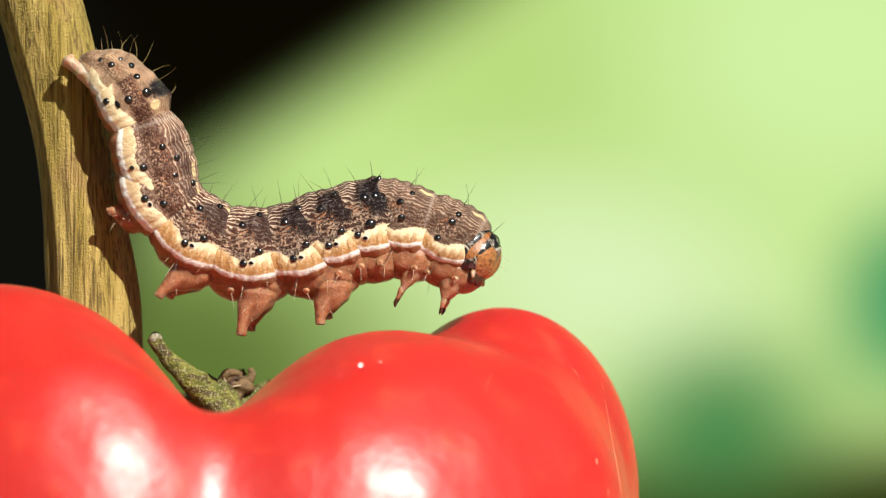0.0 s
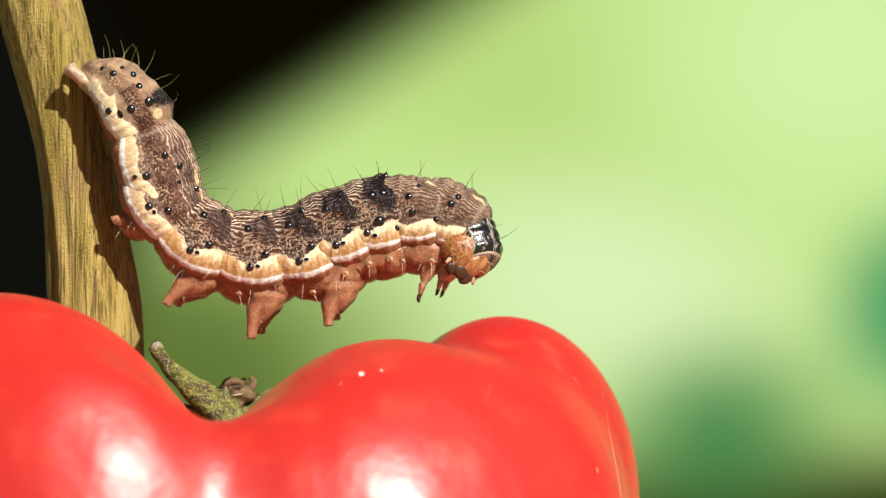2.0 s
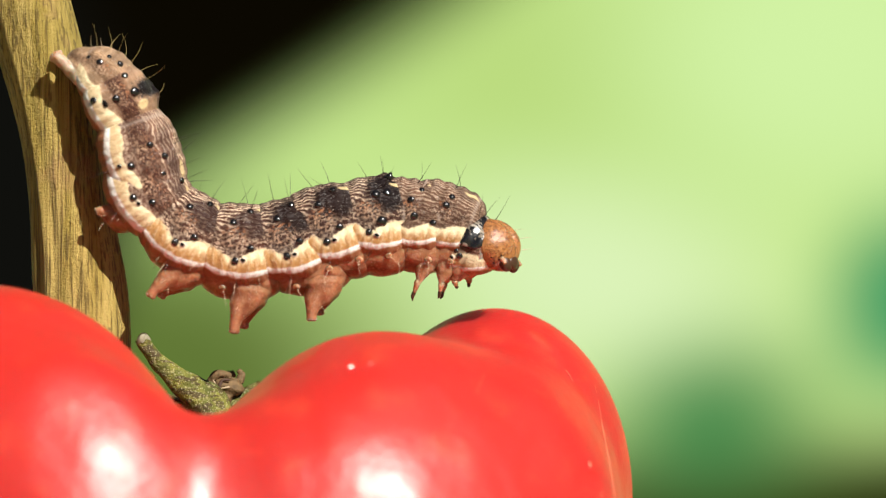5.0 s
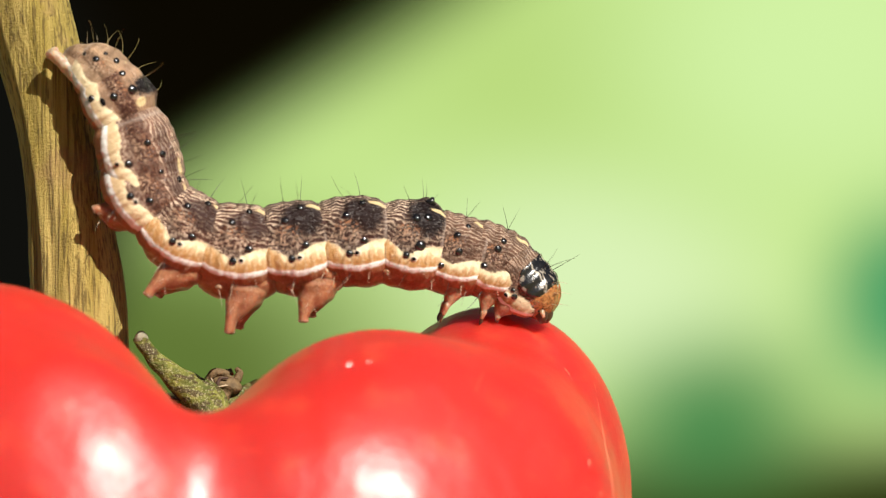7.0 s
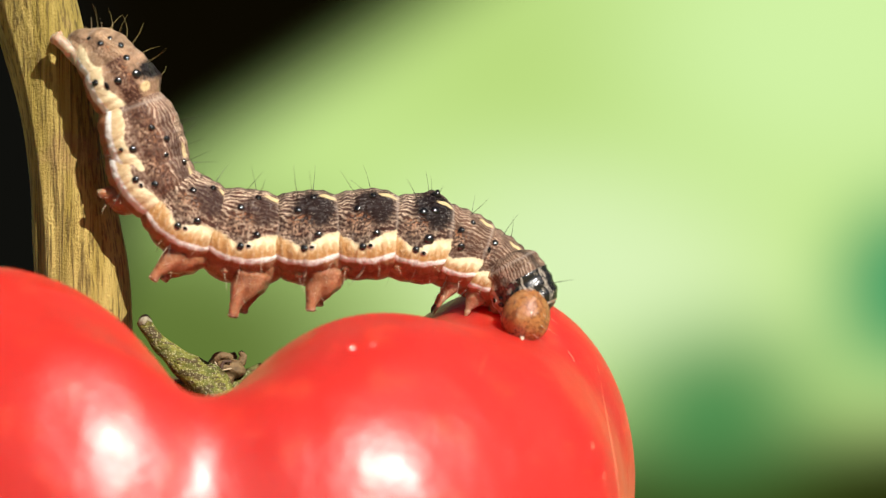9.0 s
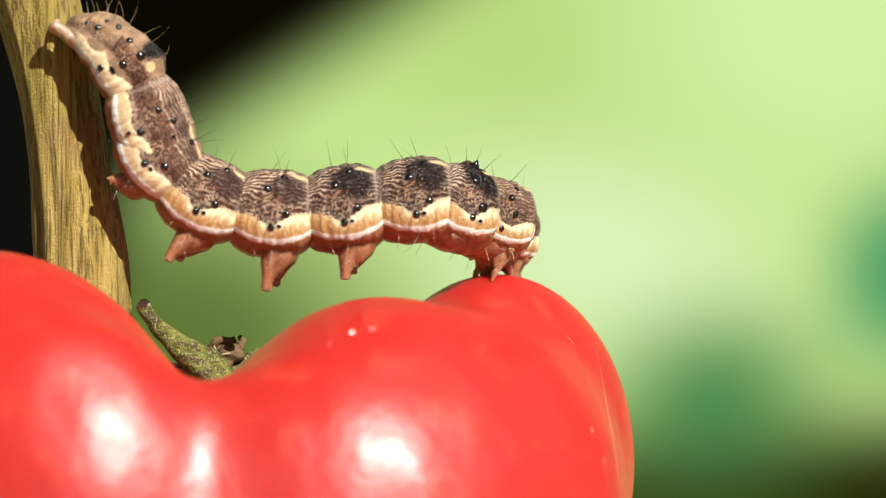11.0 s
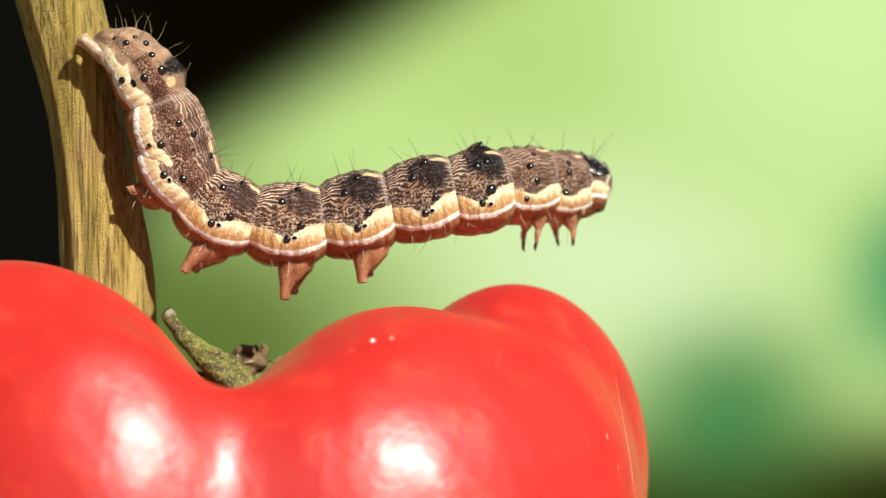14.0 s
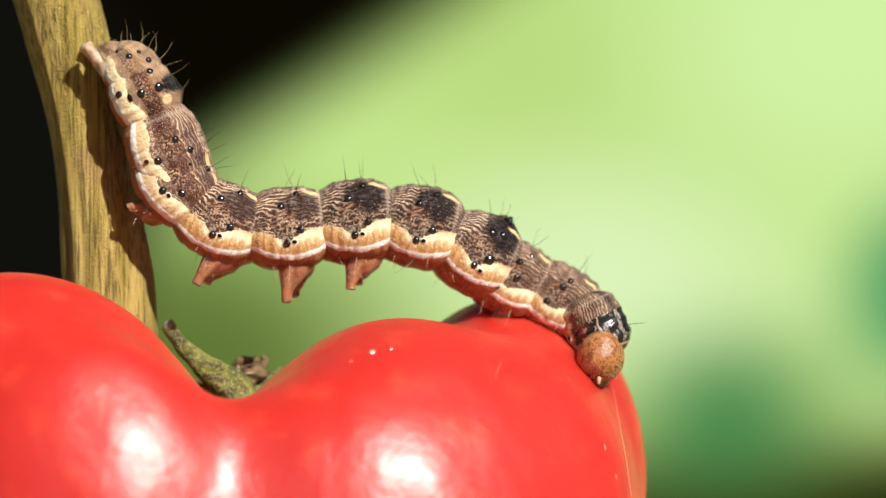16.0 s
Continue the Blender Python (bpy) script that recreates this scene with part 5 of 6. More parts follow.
    walk(piece["T3"], [
        (0, at(14.56, -0.21, -6.96, -0.22, 15.61, -1.47)), (0.5, at(14.75, -0.19, -6.65, -0.2, 14.62, -1.53)),
        (1, at(14.82, -0.19, -6.41, -0.12, 11.61, -1.53)), (1.5, at(14.93, -0.18, -6.38, 0, 7.14, -1.53)),
        (2, at(15.01, -0.18, -6.33, 0.01, 6.46, -1.58)), (2.5, at(14.9, -0.18, -6.24, -0.04, 8.29, -1.54)),
        (3, at(14.9, -0.18, -6.31, -0.02, 7.56, -1.56)), (3.5, at(14.86, -0.19, -6.56, -0.12, 10.88, -1.69)),
        (4, at(14.99, -0.17, -6.57, -0.11, 10.52, -1.73)), (6.5, at(16.79, 0.16, -8.07, 0.43, 7.45, 4.86)),
        (7, at(17.34, 0.2, -8.49, 1.05, 15.3, 4.72)), (7.5, at(17.47, 0.21, -8.69, 0.67, 10.66, 4.65)),
        (8, at(18.02, 0.25, -9.1, 1.79, 22.36, 4.69)), (8.5, at(18.08, 0.25, -9.05, 1.52, 18.55, 4.76)),
        (9, at(17.26, 0.2, -8.95, 2.1, 22.04, 5.57)), (11.5, at(19.22, 2.34, -8.26, -0.89, 11.76, 38.66)),
        (12, at(17.88, 2.34, -8.46, 0, 11.42, 45)), (12.5, at(17.93, 2.34, -8.42, -3.75, 8.59, 49.09)),
        (13, at(17.92, 2.35, -8.1, 2.62, -11.76, 51.34)), (13.2, at(17.97, 2.25, -7.28, 0.43, -44.57, 50.71)),
        (13.5, at(18.06, 1.96, -5.73, -11.18, -67.07, 66.8)), (13.7, at(18.02, 1.65, -4.44, -0.99, -72.94, 59.04)),
        (14, at(19.44, 0.96, -6.4, -1.53, -3.71, 22.34)), (14.2, at(19.49, 0.76, -8.71, 10.28, 24.03, 24)),
        (14.5, at(19.76, 0.79, -8.54, 9.48, 25.91, 20.92)), (15, at(19.71, 0.68, -8.46, 5.66, 23.2, 14.11)),
        (15.5, at(19.22, 0.54, -9.57, 2.14, 29.4, 4.35)), (16, at(19.09, 0.53, -9.99, 2.25, 29.98, 4.49)),
    ])
    walk(piece["T2"], [
        (0, at(16.81, -0.14, -7.67, -2.34, 23.62, -5.82)), (0.5, at(16.89, -0.14, -7.31, -5.46, 32.22, -10.17)),
        (1, at(16.96, -0.13, -6.9, -6.28, 28.05, -13.17)), (1.5, at(16.98, -0.12, -6.58, -6.34, 27.55, -13.5)),
        (2, at(16.8, -0.14, -6.52, -4.78, 25.78, -10.88)), (2.5, at(16.83, -0.13, -6.54, 2.22, 21.76, 5.97)),
        (3, at(16.75, -0.14, -6.57, 2.58, 20.07, 7.49)), (3.5, at(16.47, -0.16, -6.94, 1.08, 16.01, 3.9)),
        (4, at(16.57, -0.16, -6.88, -2.62, 23.23, -6.62)), (6.5, at(18.41, 0.38, -8.08, 0, 8.96, 0)),
        (7, at(19.07, 0.43, -8.88, 0.74, 23.28, 1.88)), (7.5, at(19.24, 0.44, -8.9, 0.51, 16.37, 1.79)),
        (8, at(19.69, 0.48, -9.93, -0.89, 28.74, -1.84)), (8.5, at(19.71, 0.48, -9.69, -0.85, 27.49, -1.83)),
        (9, at(18.69, 0.41, -9.75, -7.72, 30.07, -15.15)), (11.5, at(19.5, 4.16, -8.71, 1.86, 11.9, 71.57)),
        (12, at(18.09, 4.25, -8.91, -0.25, 11.85, 74.8)), (12.5, at(18.07, 4.26, -8.92, -1.79, 8.78, 78.11)),
        (13, at(18.04, 4.06, -8.4, 0.89, -11.83, 83.99)), (13.2, at(18.18, 3.57, -6.66, -5.77, -46.97, 90)),
        (13.5, at(18.22, 2.97, -4.48, -24.65, -65.39, 104.04)), (13.7, at(17.85, 2.44, -2.94, -45.16, -75.26, 126.87)),
        (14, at(20.99, 1.8, -6.46, -0.19, -0.35, 28.01)), (14.2, at(20.84, 1.6, -9.47, 13.67, 25.12, 29.81)),
        (14.5, at(21.38, 1.4, -9.43, 11.13, 31.29, 20.75)), (15, at(21.54, 1.1, -9.25, 6.73, 33.5, 12.07)),
        (15.5, at(21.59, 0.5, -10.74, -6.01, 29.51, -12.06)), (16, at(21.4, 0.5, -11.12, -7.34, 29.5, -14.66)),
    ])
    walk(piece["T1"], [
        (0, at(17.5, -0.29, -8.25, 33.12, 41.76, -15.95)), (0.5, at(17.53, -0.49, -8.43, -5, 45.22, -59.74)),
        (1, at(17.39, -0.6, -7.81, -5.48, 45.83, -72.9)), (1.5, at(17.43, -0.59, -7.72, -2.39, 41.76, -74.05)),
        (2, at(17.61, -0.47, -7.61, -12.74, 57.99, -53.13)), (2.5, at(17.77, 0.33, -7.38, 3.86, 48.75, 8.75)),
        (3, at(17.94, 0.44, -7.42, -4.38, 34.25, 21.8)), (3.5, at(17.79, 0.23, -7.4, 4.74, 38.41, 7.59)),
        (4, at(17.58, -0.28, -7.69, -1.96, 24.58, -30.96)), (6.5, at(19.77, 0.08, -8.54, 12.23, 31.96, -3.37)),
        (7, at(20.4, 0.2, -9.8, 10.84, 47.92, -4.27)), (7.5, at(20.67, 0.2, -9.63, 11.44, 41.94, -3.85)),
        (8, at(21.14, -0, -10.8, 38.93, 57.89, -5.39)), (8.5, at(21.22, -0, -10.67, 40.09, 49.91, -4.45)),
        (9, at(20.22, -0.7, -10.73, 38.13, 61.87, -6.08)), (11.5, at(19.14, 5.74, -9.09, -1.81, 17.44, 83.99)),
        (12, at(18.06, 6.06, -9.42, 0.91, 17.5, 93.01)), (12.5, at(18.04, 6.06, -9.29, 1.5, 14.67, 96.01)),
        (13, at(18.01, 5.85, -8.66, 0, 0, 96.01)), (13.2, at(18.2, 4.87, -6.17, -8.9, -37.7, 104.93)),
        (13.5, at(18.23, 3.87, -3.71, -9.79, -59.63, 101.31)), (13.7, at(17.75, 2.84, -1.87, 5.68, -84.29, 90)),
        (14, at(22.08, 2.5, -6.38, -26, 19.97, 6)), (14.2, at(21.77, 2.0, -9.85, -32, 44.93, 8)),
        (14.5, at(22.6, 1.9, -10.35, -36, 54.9, 10)), (15, at(22.98, 1.1, -10.68, 10.61, 49.91, -4.45)),
        (15.5, at(22.98, -0.5, -11.75, 37.38, 64.85, -6.75)), (16, at(22.92, -0.7, -12.24, 37.38, 64.85, -6.75)),
    ])
    walk(piece["head"], [
        (0, at(17.94, -0.56, -8.9, -116.49, 73.42, -135)), (0.5, at(17.85, -1.06, -9, -37.82, 69.78, -90)),
        (1, at(17.38, -1.4, -8.75, -31.59, 58.44, -106.7)), (1.5, at(17.28, -1.5, -8.44, -25.82, 49.86, -108.43)),
        (2, at(17.36, -1.2, -8.38, -69.6, 51.33, -128.66)), (2.5, at(17.82, 0.53, -8.46, -150.14, 52.29, -165.96)),
        (3, at(17.84, 0.54, -8.4, 180, 45, 180)), (3.5, at(17.94, 0.24, -8.43, -163.67, 59.04, -168.69)),
        (4, at(18.27, -0.83, -8.36, -17.21, 51.5, -45)), (6.5, at(20.72, -0, -9.4, 6.97, 67.82, -7.6)),
        (7, at(21.1, 0.2, -10.59, -1.79, 79.6, -16.06)), (7.5, at(21.74, 0.3, -10.63, 3.46, 74.74, -10.93)),
        (8, at(21.73, -0.5, -12.11, -150.17, 79.6, -163.94)), (8.5, at(22, -0.5, -11.81, -110.95, 86.51, -124.91)),
        (9, at(20.25, -1.9, -12.38, -155.42, 74.74, -169.07)), (11.5, at(18.99, 7.53, -9.54, 0, 40.91, 90)),
        (12, at(18.03, 7.85, -9.9, 4.74, 40.66, 97.59)), (12.5, at(17.98, 7.85, -9.66, 6.35, 36.4, 100.62)),
        (13, at(17.97, 7.65, -8.92, 2.98, 18.2, 99.46)), (13.2, at(18.11, 6.26, -6, -6.67, -29.8, 103.24)),
        (13.5, at(18.14, 4.86, -3.29, -4.97, -40.66, 97.59)), (13.7, at(17.73, 3.43, -1, 5.68, -63.43, 90)),
        (14, at(22.55, 2.7, -6.76, 9.08, 59.88, -5.71)), (14.2, at(22.25, 2.6, -10.4, -15.7, 84.24, -29.84)),
        (14.5, at(22.95, 2.3, -11.05, -15.7, 84.24, -29.84)), (15, at(23.67, 0.3, -11.62, -15.7, 84.24, -29.84)),
        (15.5, at(23.15, -1.3, -13.4, -150.17, 79.6, -163.94)), (16, at(22.99, -1.7, -13.95, -150.17, 79.6, -163.94)),
    ])
    walk(piece["A5b"], [
        (0, at(5.87, -0.87, -7.87, 0, 33.03, 4)), (0.5, at(5.98, -0.86, -7.82, 0, 31.49, 4)),
        (1, at(6.08, -0.86, -7.8, 0, 30.33, 4)), (1.5, at(6.08, -0.86, -7.77, 0, 30.33, 4)),
        (2, at(6.04, -0.86, -7.76, 0, 30.51, 4)), (2.5, at(6.08, -0.86, -7.73, 0, 29.72, 4)),
        (3, at(6.05, -0.86, -7.73, 0, 30.4, 4)), (3.5, at(5.97, -0.86, -7.77, 0, 31.37, 4)),
        (4, at(5.98, -0.86, -7.77, 0, 30.88, 4)), (6.5, at(5.88, -0.88, -7.87, 0, 32.92, 4)),
        (7, at(5.95, -0.87, -7.86, 0, 32.05, 4)), (7.5, at(5.89, -0.87, -7.88, 0, 32.63, 4)),
        (8, at(6.04, -0.86, -7.87, 0, 30.55, 4)), (8.5, at(6.09, -0.86, -7.89, 0, 31.25, 4)),
        (9, at(6.03, -0.86, -7.88, 0, 32.05, 4)), (11.5, at(6.5, -0.83, -7.54, 0, 25.86, 4)),
        (12, at(6.45, -0.82, -7.58, 0, 26.18, 4)), (12.5, at(6.46, -0.82, -7.57, 0, 26.53, 4)),
        (13, at(6.38, -0.83, -7.58, 0, 26.84, 4)), (13.2, at(6.31, -0.83, -7.59, 0, 26.9, 4)),
        (13.5, at(6.21, -0.85, -7.6, 0, 26.36, 4)), (13.7, at(6.17, -0.84, -7.6, 0, 25.93, 4)),
        (14, at(6.12, -0.85, -7.63, 0, 27.2, 4)), (14.2, at(6.23, -0.85, -7.63, 0, 28.75, 4)),
        (14.5, at(6.34, -0.84, -7.61, 0, 25.83, 4)), (15, at(6.22, -0.85, -7.61, 0, 25.52, 4)),
        (15.5, at(6.32, -0.83, -7.6, 0, 24.49, 4)), (16, at(6.43, -0.83, -7.54, 0, 22.56, 4)),
    ])
    walk(piece["A4b"], [
        (0, at(8.06, -0.71, -8.81, 0, 7.86, 4)), (0.5, at(8.22, -0.69, -8.68, 0, 6.4, 4)),
        (1, at(8.37, -0.68, -8.59, 0, 5.04, 4)), (1.5, at(8.36, -0.69, -8.56, 0, 5.11, 4)),
        (2, at(8.32, -0.68, -8.55, 0, 5.63, 4)), (2.5, at(8.33, -0.68, -8.49, 0, 5.19, 4)),
        (3, at(8.29, -0.68, -8.52, 0, 5.12, 4)), (3.5, at(8.21, -0.7, -8.59, 0, 6.05, 4)),
        (4, at(8.24, -0.69, -8.59, 0, 6.01, 4)), (6.5, at(8.01, -0.7, -8.81, 0, 8.29, 4)),
        (7, at(8.1, -0.7, -8.77, 0, 7.86, 4)), (7.5, at(8.02, -0.7, -8.82, 0, 8.94, 4)),
        (8, at(8.31, -0.68, -8.73, 0, 7.73, 4)), (8.5, at(8.34, -0.68, -8.79, 0, 8.91, 4)), (9, at(8.22, -0.69, -8.8, 0, 9.82, 4)),
        (11.5, at(9.51, -0.59, -8.25, 0, 3.7, 4)), (12, at(9.48, -0.6, -8.28, 0, 3.68, 4)),
        (12.5, at(9.47, -0.6, -8.29, 0, 3.7, 4)), (13, at(9.35, -0.6, -8.28, 0, 3.38, 4)),
        (13.2, at(9.2, -0.62, -8.24, 0, 3.09, 4)), (13.5, at(9.16, -0.62, -8.21, 0, 1.4, 4)),
        (13.7, at(9.18, -0.62, -8.18, 0, -0.23, 4)), (14, at(9.06, -0.63, -8.26, 0, 1.7, 4)),
        (14.2, at(8.96, -0.63, -8.34, 0, 3.75, 4)), (14.5, at(9.37, -0.6, -8.2, 0, 2.32, 4)),
        (15, at(9.15, -0.62, -8.14, 0, 0.99, 4)), (15.5, at(9.04, -0.63, -8.01, 0, 0.63, 4)),
        (16, at(9.04, -0.63, -7.86, 0, -0.05, 4)),
    ])
    walk(piece["A3b"], [
        (0, at(11.06, -0.47, -8.63, 0, -4, 3.6)), (0.5, at(11.25, -0.46, -8.45, 0, -5.53, 3.6)),
        (1, at(11.37, -0.45, -8.29, 0, -7.11, 3.6)), (1.5, at(11.32, -0.46, -8.27, 0, -6.72, 3.6)),
        (2, at(11.24, -0.46, -8.3, 0, -6.73, 3.6)), (2.5, at(11.28, -0.45, -8.24, 0, -6.84, 3.6)),
        (3, at(11.25, -0.46, -8.23, 0, -6.85, 3.6)), (3.5, at(11.13, -0.46, -8.36, 0, -5.62, 3.6)),
        (4, at(11.19, -0.46, -8.36, 0, -5.9, 3.6)), (6.5, at(10.74, -0.5, -8.56, 0, -3.61, 3.6)),
        (7, at(10.99, -0.48, -8.58, 0, -1.02, 3.6)), (7.5, at(10.97, -0.48, -8.73, 0, 1.57, 3.6)),
        (8, at(11.38, -0.45, -8.63, 0, -1.13, 3.6)), (8.5, at(11.39, -0.45, -8.76, 0, 0.06, 3.6)),
        (9, at(11.2, -0.46, -8.81, 0, 0.05, 3.6)), (11.5, at(12.62, -0.35, -8.03, 0, -5.62, 3.6)),
        (12, at(12.59, -0.36, -8.06, 0, -5.28, 3.6)), (12.5, at(12.57, -0.36, -8.05, 0, -5.71, 3.6)),
        (13, at(12.47, -0.37, -8.01, 0, -6.76, 3.6)), (13.2, at(12.29, -0.38, -7.98, 0, -7.51, 3.6)),
        (13.5, at(12.13, -0.39, -7.81, 0, -11.36, 3.6)), (13.7, at(12.22, -0.38, -7.64, 0, -14.18, 3.6)),
        (14, at(12.04, -0.4, -7.86, 0, -10.64, 3.6)), (14.2, at(12.08, -0.4, -8.08, 0, -5.18, 3.6)),
        (14.5, at(12.48, -0.36, -7.92, 0, -5.82, 3.6)), (15, at(12.19, -0.38, -7.76, 0, -6.99, 3.6)),
        (15.5, at(12.05, -0.39, -7.72, 0, -3.02, 3.6)), (16, at(12.03, -0.4, -7.61, 0, -1.06, 3.6)),
    ])
    walk(piece["A2b"], [
        (0, at(12.03, -0.4, -8.24, 0, -4.32, 2.6)), (0.5, at(12.23, -0.39, -8, 0, -5.83, 2.6)),
        (1, at(12.38, -0.38, -7.79, 0, -7.1, 2.6)), (1.5, at(12.34, -0.37, -7.8, 0, -6.64, 2.6)),
        (2, at(12.3, -0.38, -7.79, 0, -7.01, 2.6)), (2.5, at(12.27, -0.38, -7.71, 0, -8.38, 2.6)),
        (3, at(12.23, -0.39, -7.76, 0, -7.12, 2.6)), (3.5, at(12.19, -0.38, -7.92, 0, -5.38, 2.6)),
        (4, at(12.27, -0.38, -7.89, 0, -5.14, 2.6)), (6.5, at(12.63, -0.35, -8.15, 0, 0.39, 2.6)),
        (7, at(13.02, -0.33, -8.32, 0, 3.61, 2.6)), (7.5, at(13.02, -0.33, -8.6, 0, 5.75, 2.6)),
        (8, at(13.51, -0.29, -8.53, 0, 2.17, 2.6)), (8.5, at(13.6, -0.28, -8.7, 0, 1.32, 2.6)),
        (9, at(13.27, -0.3, -8.73, 0, 0.97, 2.6)), (11.5, at(15.76, -0.11, -7.74, -0.15, -1.76, 7.63)),
        (12, at(15.72, -0.12, -7.81, 0, 0, 14.25)), (12.5, at(15.71, -0.12, -7.79, 0, 0, 14.25)),
        (13, at(15.59, -0.13, -7.68, 0, -1.16, 14.25)), (13.2, at(15.26, -0.15, -7.58, -1.09, -10.03, 8.81)),
        (13.5, at(15.1, -0.17, -7.16, -1.12, -15.55, 6.75)), (13.7, at(15.05, -0.17, -6.84, -1.27, -21.36, 6.09)),
        (14, at(15.03, -0.18, -7.29, -0.2, -11.11, 3.64)), (14.2, at(15.06, -0.17, -7.95, 0, -0.43, 2.6)),
        (14.5, at(15.54, -0.13, -7.73, 0, -0.28, 2.6)), (15, at(15.22, -0.16, -7.57, 0, 0.09, 2.6)),
        (15.5, at(14.98, -0.17, -7.88, 0, 9.11, 2.6)), (16, at(14.9, -0.18, -7.94, 0, 14.04, 2.6)),
    ])
    walk(piece["A1b"], [
        (0, at(13.08, -0.33, -8.08, 0, 6.42, 1.8)), (0.5, at(13.33, -0.32, -7.82, 0, 5.03, 1.8)),
        (1, at(13.45, -0.3, -7.61, 0, 4.03, 1.8)), (1.5, at(13.48, -0.31, -7.58, 0, 3.95, 1.8)),
        (2, at(13.44, -0.3, -7.57, 0, 3.74, 1.8)), (2.5, at(13.37, -0.31, -7.47, 0, 2.81, 1.8)),
        (3, at(13.33, -0.32, -7.54, 0, 3.6, 1.8)), (3.5, at(13.29, -0.31, -7.72, 0, 5.53, 1.8)),
        (4, at(13.48, -0.31, -7.7, 0, 6.38, 1.8)), (6.5, at(14.8, -0.19, -8.16, 0.19, 9.7, 4.44)),
        (7, at(15.31, -0.16, -8.43, 0.34, 12.99, 4.4)), (7.5, at(15.44, -0.14, -8.75, 0.28, 11.94, 4.36)),
        (8, at(15.94, -0.11, -8.81, 0.52, 11.9, 4.3)), (8.5, at(16.04, -0.09, -8.87, 0.41, 9.34, 4.34)),
        (9, at(15.55, -0.13, -8.89, 0.45, 8.96, 4.67)), (11.5, at(17.61, 0.52, -8.21, -1.27, 11.44, 37.74)),
        (12, at(17.61, 0.59, -8.28, -0.69, 11.38, 41.9)), (12.5, at(17.48, 0.59, -8.26, -0.69, 11.38, 41.9)),
        (13, at(17.32, 0.61, -8.08, 0, 4.6, 41.9)), (13.2, at(16.86, 0.57, -7.35, -2.7, -13, 40.84)),
        (13.5, at(16.93, 0.41, -6.64, -5.4, -27.17, 36.58)), (13.7, at(16.7, 0.32, -6.07, -1.46, -32.5, 32.76)),
        (14, at(17.37, 0.1, -7.02, -1.57, -8.74, 12)), (14.2, at(17.62, 0.02, -8.23, 1.63, 12.11, 9.52)),
        (14.5, at(18.16, 0.06, -8.08, 1.87, 13.24, 9.9)), (15, at(17.88, 0.04, -7.96, 1.51, 13.67, 8.18)),
        (15.5, at(17.51, 0.01, -8.79, 2.21, 24, 7.22)), (16, at(17.42, 0.01, -9.16, 2.62, 28.32, 7.32)),
    ])
    walk(piece["T3b"], [
        (0, at(14.88, -0.24, -8.11, -0.22, 15.61, -1.47)), (0.5, at(15.09, -0.22, -7.8, -0.2, 14.62, -1.53)),
        (1, at(15.19, -0.22, -7.56, -0.12, 11.61, -1.53)), (1.5, at(15.35, -0.21, -7.53, 0, 7.14, -1.53)),
        (2, at(15.44, -0.19, -7.49, 0.01, 6.46, -1.58)), (2.5, at(15.3, -0.2, -7.39, -0.04, 8.29, -1.54)),
        (3, at(15.31, -0.21, -7.46, -0.02, 7.56, -1.56)), (3.5, at(15.24, -0.21, -7.72, -0.12, 10.88, -1.69)),
        (4, at(15.37, -0.2, -7.73, -0.11, 10.52, -1.73)), (6.5, at(16.74, 0.15, -8.44, 0.43, 7.45, 4.86)),
        (7, at(17.24, 0.19, -8.85, 1.05, 15.3, 4.72)), (7.5, at(17.4, 0.21, -9.06, 0.67, 10.66, 4.65)),
        (8, at(17.89, 0.24, -9.43, 1.79, 22.36, 4.69)), (8.5, at(17.97, 0.25, -9.38, 1.52, 18.55, 4.76)),
        (9, at(17.13, 0.19, -9.28, 2.1, 22.04, 5.57)), (11.5, at(18.97, 2.12, -8.8, -0.89, 11.76, 38.66)),
        (12, at(17.66, 2.1, -8.97, 0, 11.42, 45)), (12.5, at(17.77, 2.1, -8.91, -3.75, 8.59, 49.09)),
        (13, at(17.85, 2.28, -8.63, 2.62, -11.76, 51.34)), (13.2, at(18.1, 2.41, -7.72, 0.43, -44.57, 50.71)),
        (13.5, at(18.26, 2.24, -5.97, -11.18, -67.07, 66.8)), (13.7, at(18.2, 1.95, -4.6, -0.99, -72.94, 59.04)),
        (14, at(19.46, 0.96, -6.7, -1.53, -3.71, 22.34)), (14.2, at(19.36, 0.75, -8.98, 10.28, 24.03, 24)),
        (14.5, at(19.61, 0.78, -8.81, 9.48, 25.91, 20.92)), (15, at(19.57, 0.67, -8.76, 5.66, 23.2, 14.11)),
        (15.5, at(19.06, 0.53, -9.86, 2.14, 29.4, 4.35)), (16, at(18.91, 0.52, -10.29, 2.25, 29.98, 4.49)),
    ])
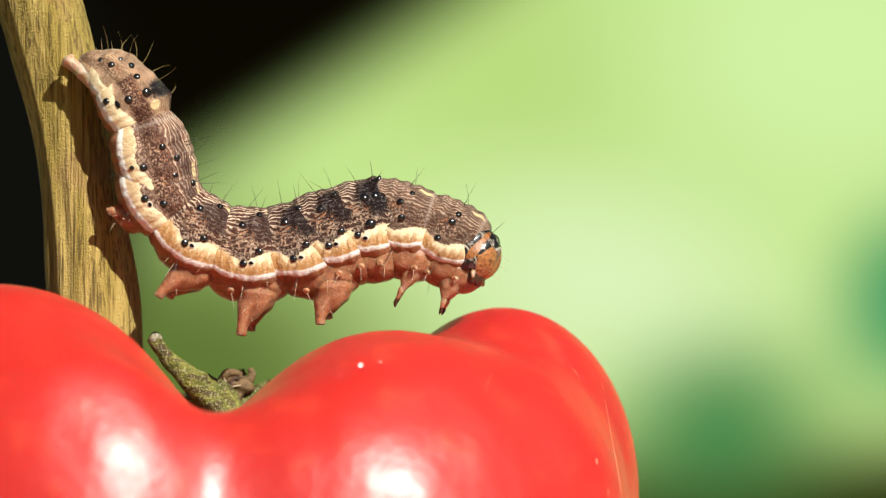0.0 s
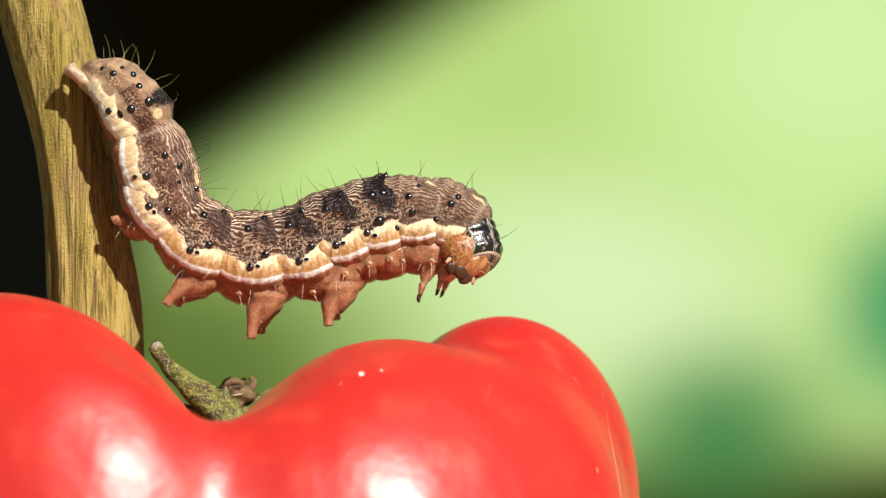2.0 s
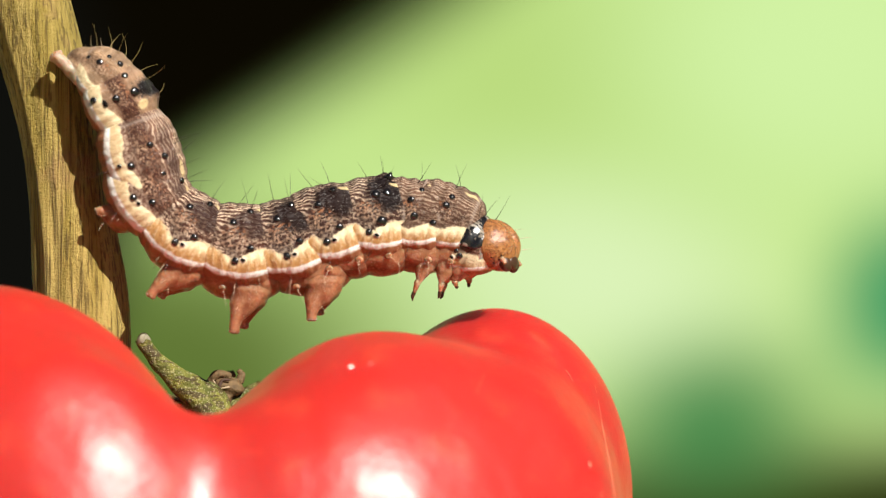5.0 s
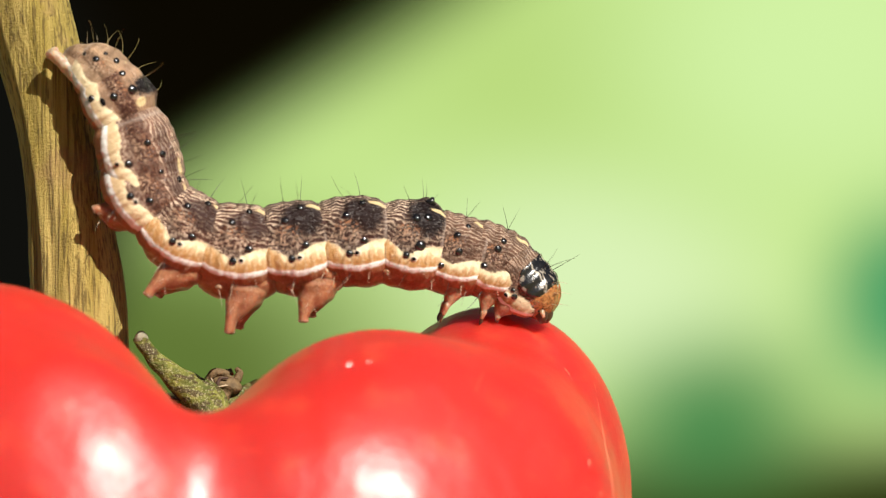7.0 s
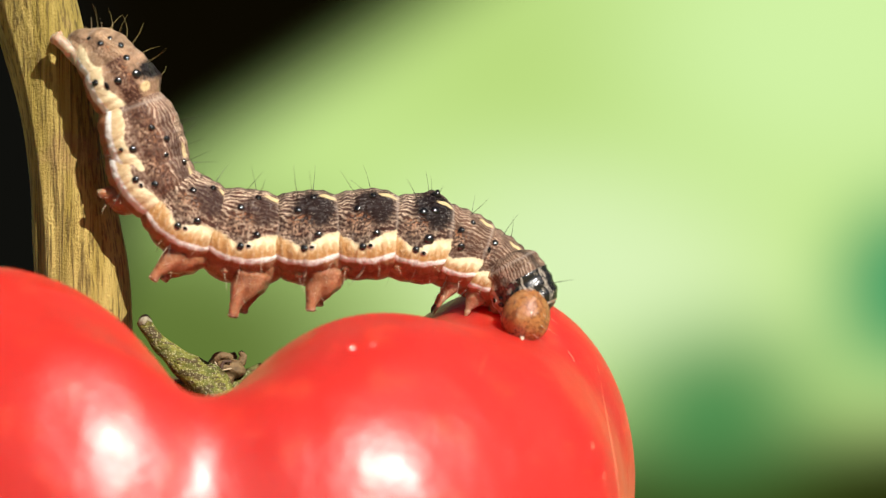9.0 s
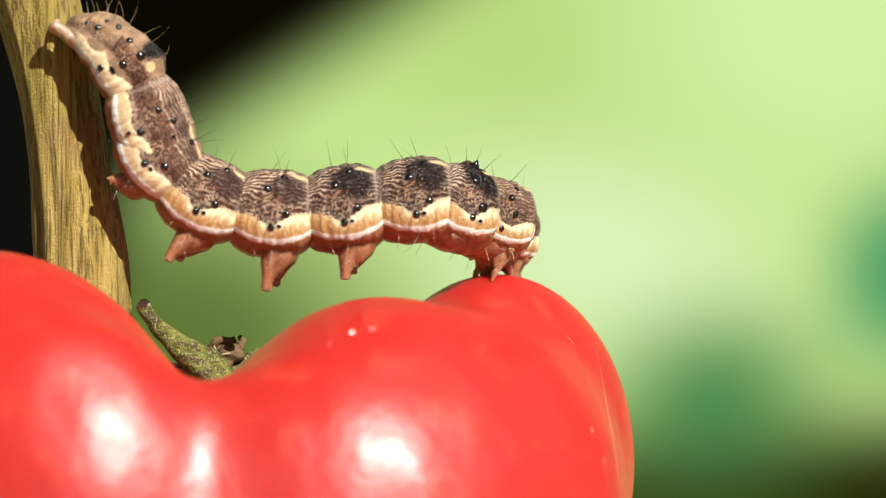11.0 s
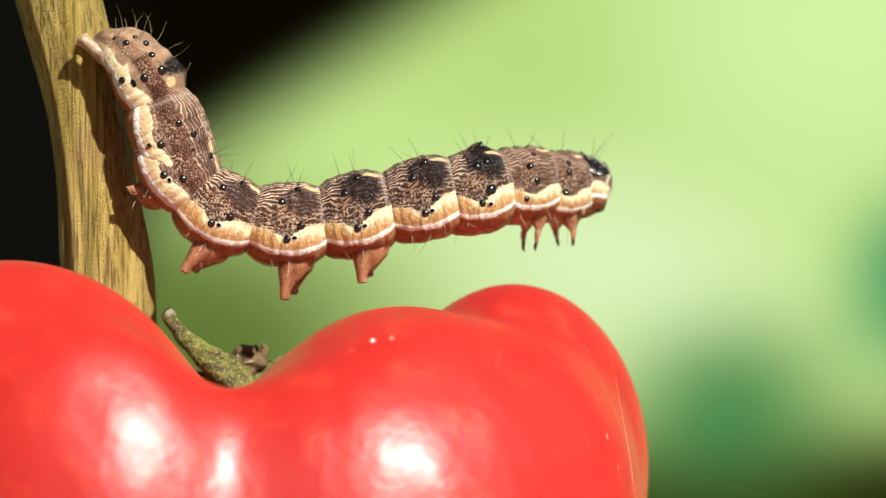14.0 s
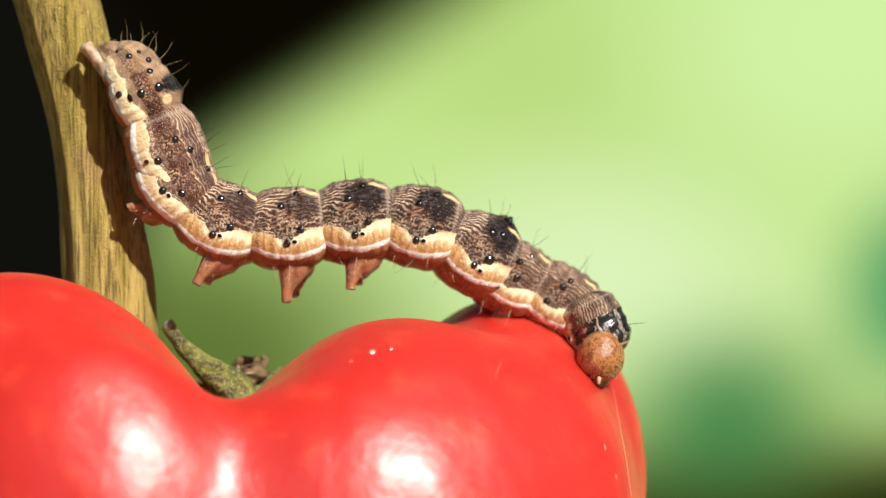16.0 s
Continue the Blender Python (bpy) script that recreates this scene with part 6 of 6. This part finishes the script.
    walk(piece["T2b"], [
        (0, at(16.87, -0.18, -8.67, -2.34, 23.62, -5.82)), (0.5, at(16.86, -0.18, -8.26, -5.46, 32.22, -10.17)),
        (1, at(16.98, -0.16, -7.88, -6.28, 28.05, -13.17)), (1.5, at(16.99, -0.16, -7.56, -6.34, 27.55, -13.5)),
        (2, at(16.83, -0.18, -7.51, -4.78, 25.78, -10.88)), (2.5, at(16.9, -0.18, -7.55, 2.22, 21.76, 5.97)),
        (3, at(16.84, -0.17, -7.58, 2.58, 20.07, 7.49)), (3.5, at(16.61, -0.2, -7.97, 1.08, 16.01, 3.9)),
        (4, at(16.63, -0.19, -7.88, -2.62, 23.23, -6.62)), (6.5, at(18.36, 0.38, -8.37, 0, 8.96, 0)),
        (7, at(18.95, 0.42, -9.16, 0.74, 23.28, 1.88)), (7.5, at(19.15, 0.44, -9.19, 0.51, 16.37, 1.79)),
        (8, at(19.53, 0.46, -10.19, -0.89, 28.74, -1.84)), (8.5, at(19.56, 0.47, -9.95, -0.85, 27.49, -1.83)),
        (9, at(18.53, 0.39, -10.01, -7.72, 30.07, -15.15)), (11.5, at(19.42, 3.97, -9.18, 1.86, 11.9, 71.57)),
        (12, at(18.05, 4.07, -9.35, -0.25, 11.85, 74.8)), (12.5, at(18.05, 4.1, -9.34, -1.79, 8.78, 78.11)),
        (13, at(18.03, 4.03, -8.81, 0.89, -11.83, 83.99)), (13.2, at(18.22, 3.78, -6.96, -5.77, -46.97, 90)),
        (13.5, at(18.29, 3.24, -4.65, -24.65, -65.39, 104.04)), (13.7, at(17.9, 2.73, -3.02, -45.16, -75.26, 126.87)),
        (14, at(20.99, 1.8, -6.71, -0.19, -0.35, 28.01)), (14.2, at(20.72, 1.6, -9.7, 13.67, 25.12, 29.81)),
        (14.5, at(21.23, 1.4, -9.65, 11.13, 31.29, 20.75)), (15, at(21.39, 1.1, -9.48, 6.73, 33.5, 12.07)),
        (15.5, at(21.44, 0.5, -11, -6.01, 29.51, -12.06)), (16, at(21.24, 0.5, -11.37, -7.34, 29.5, -14.66)),
    ])


motions()
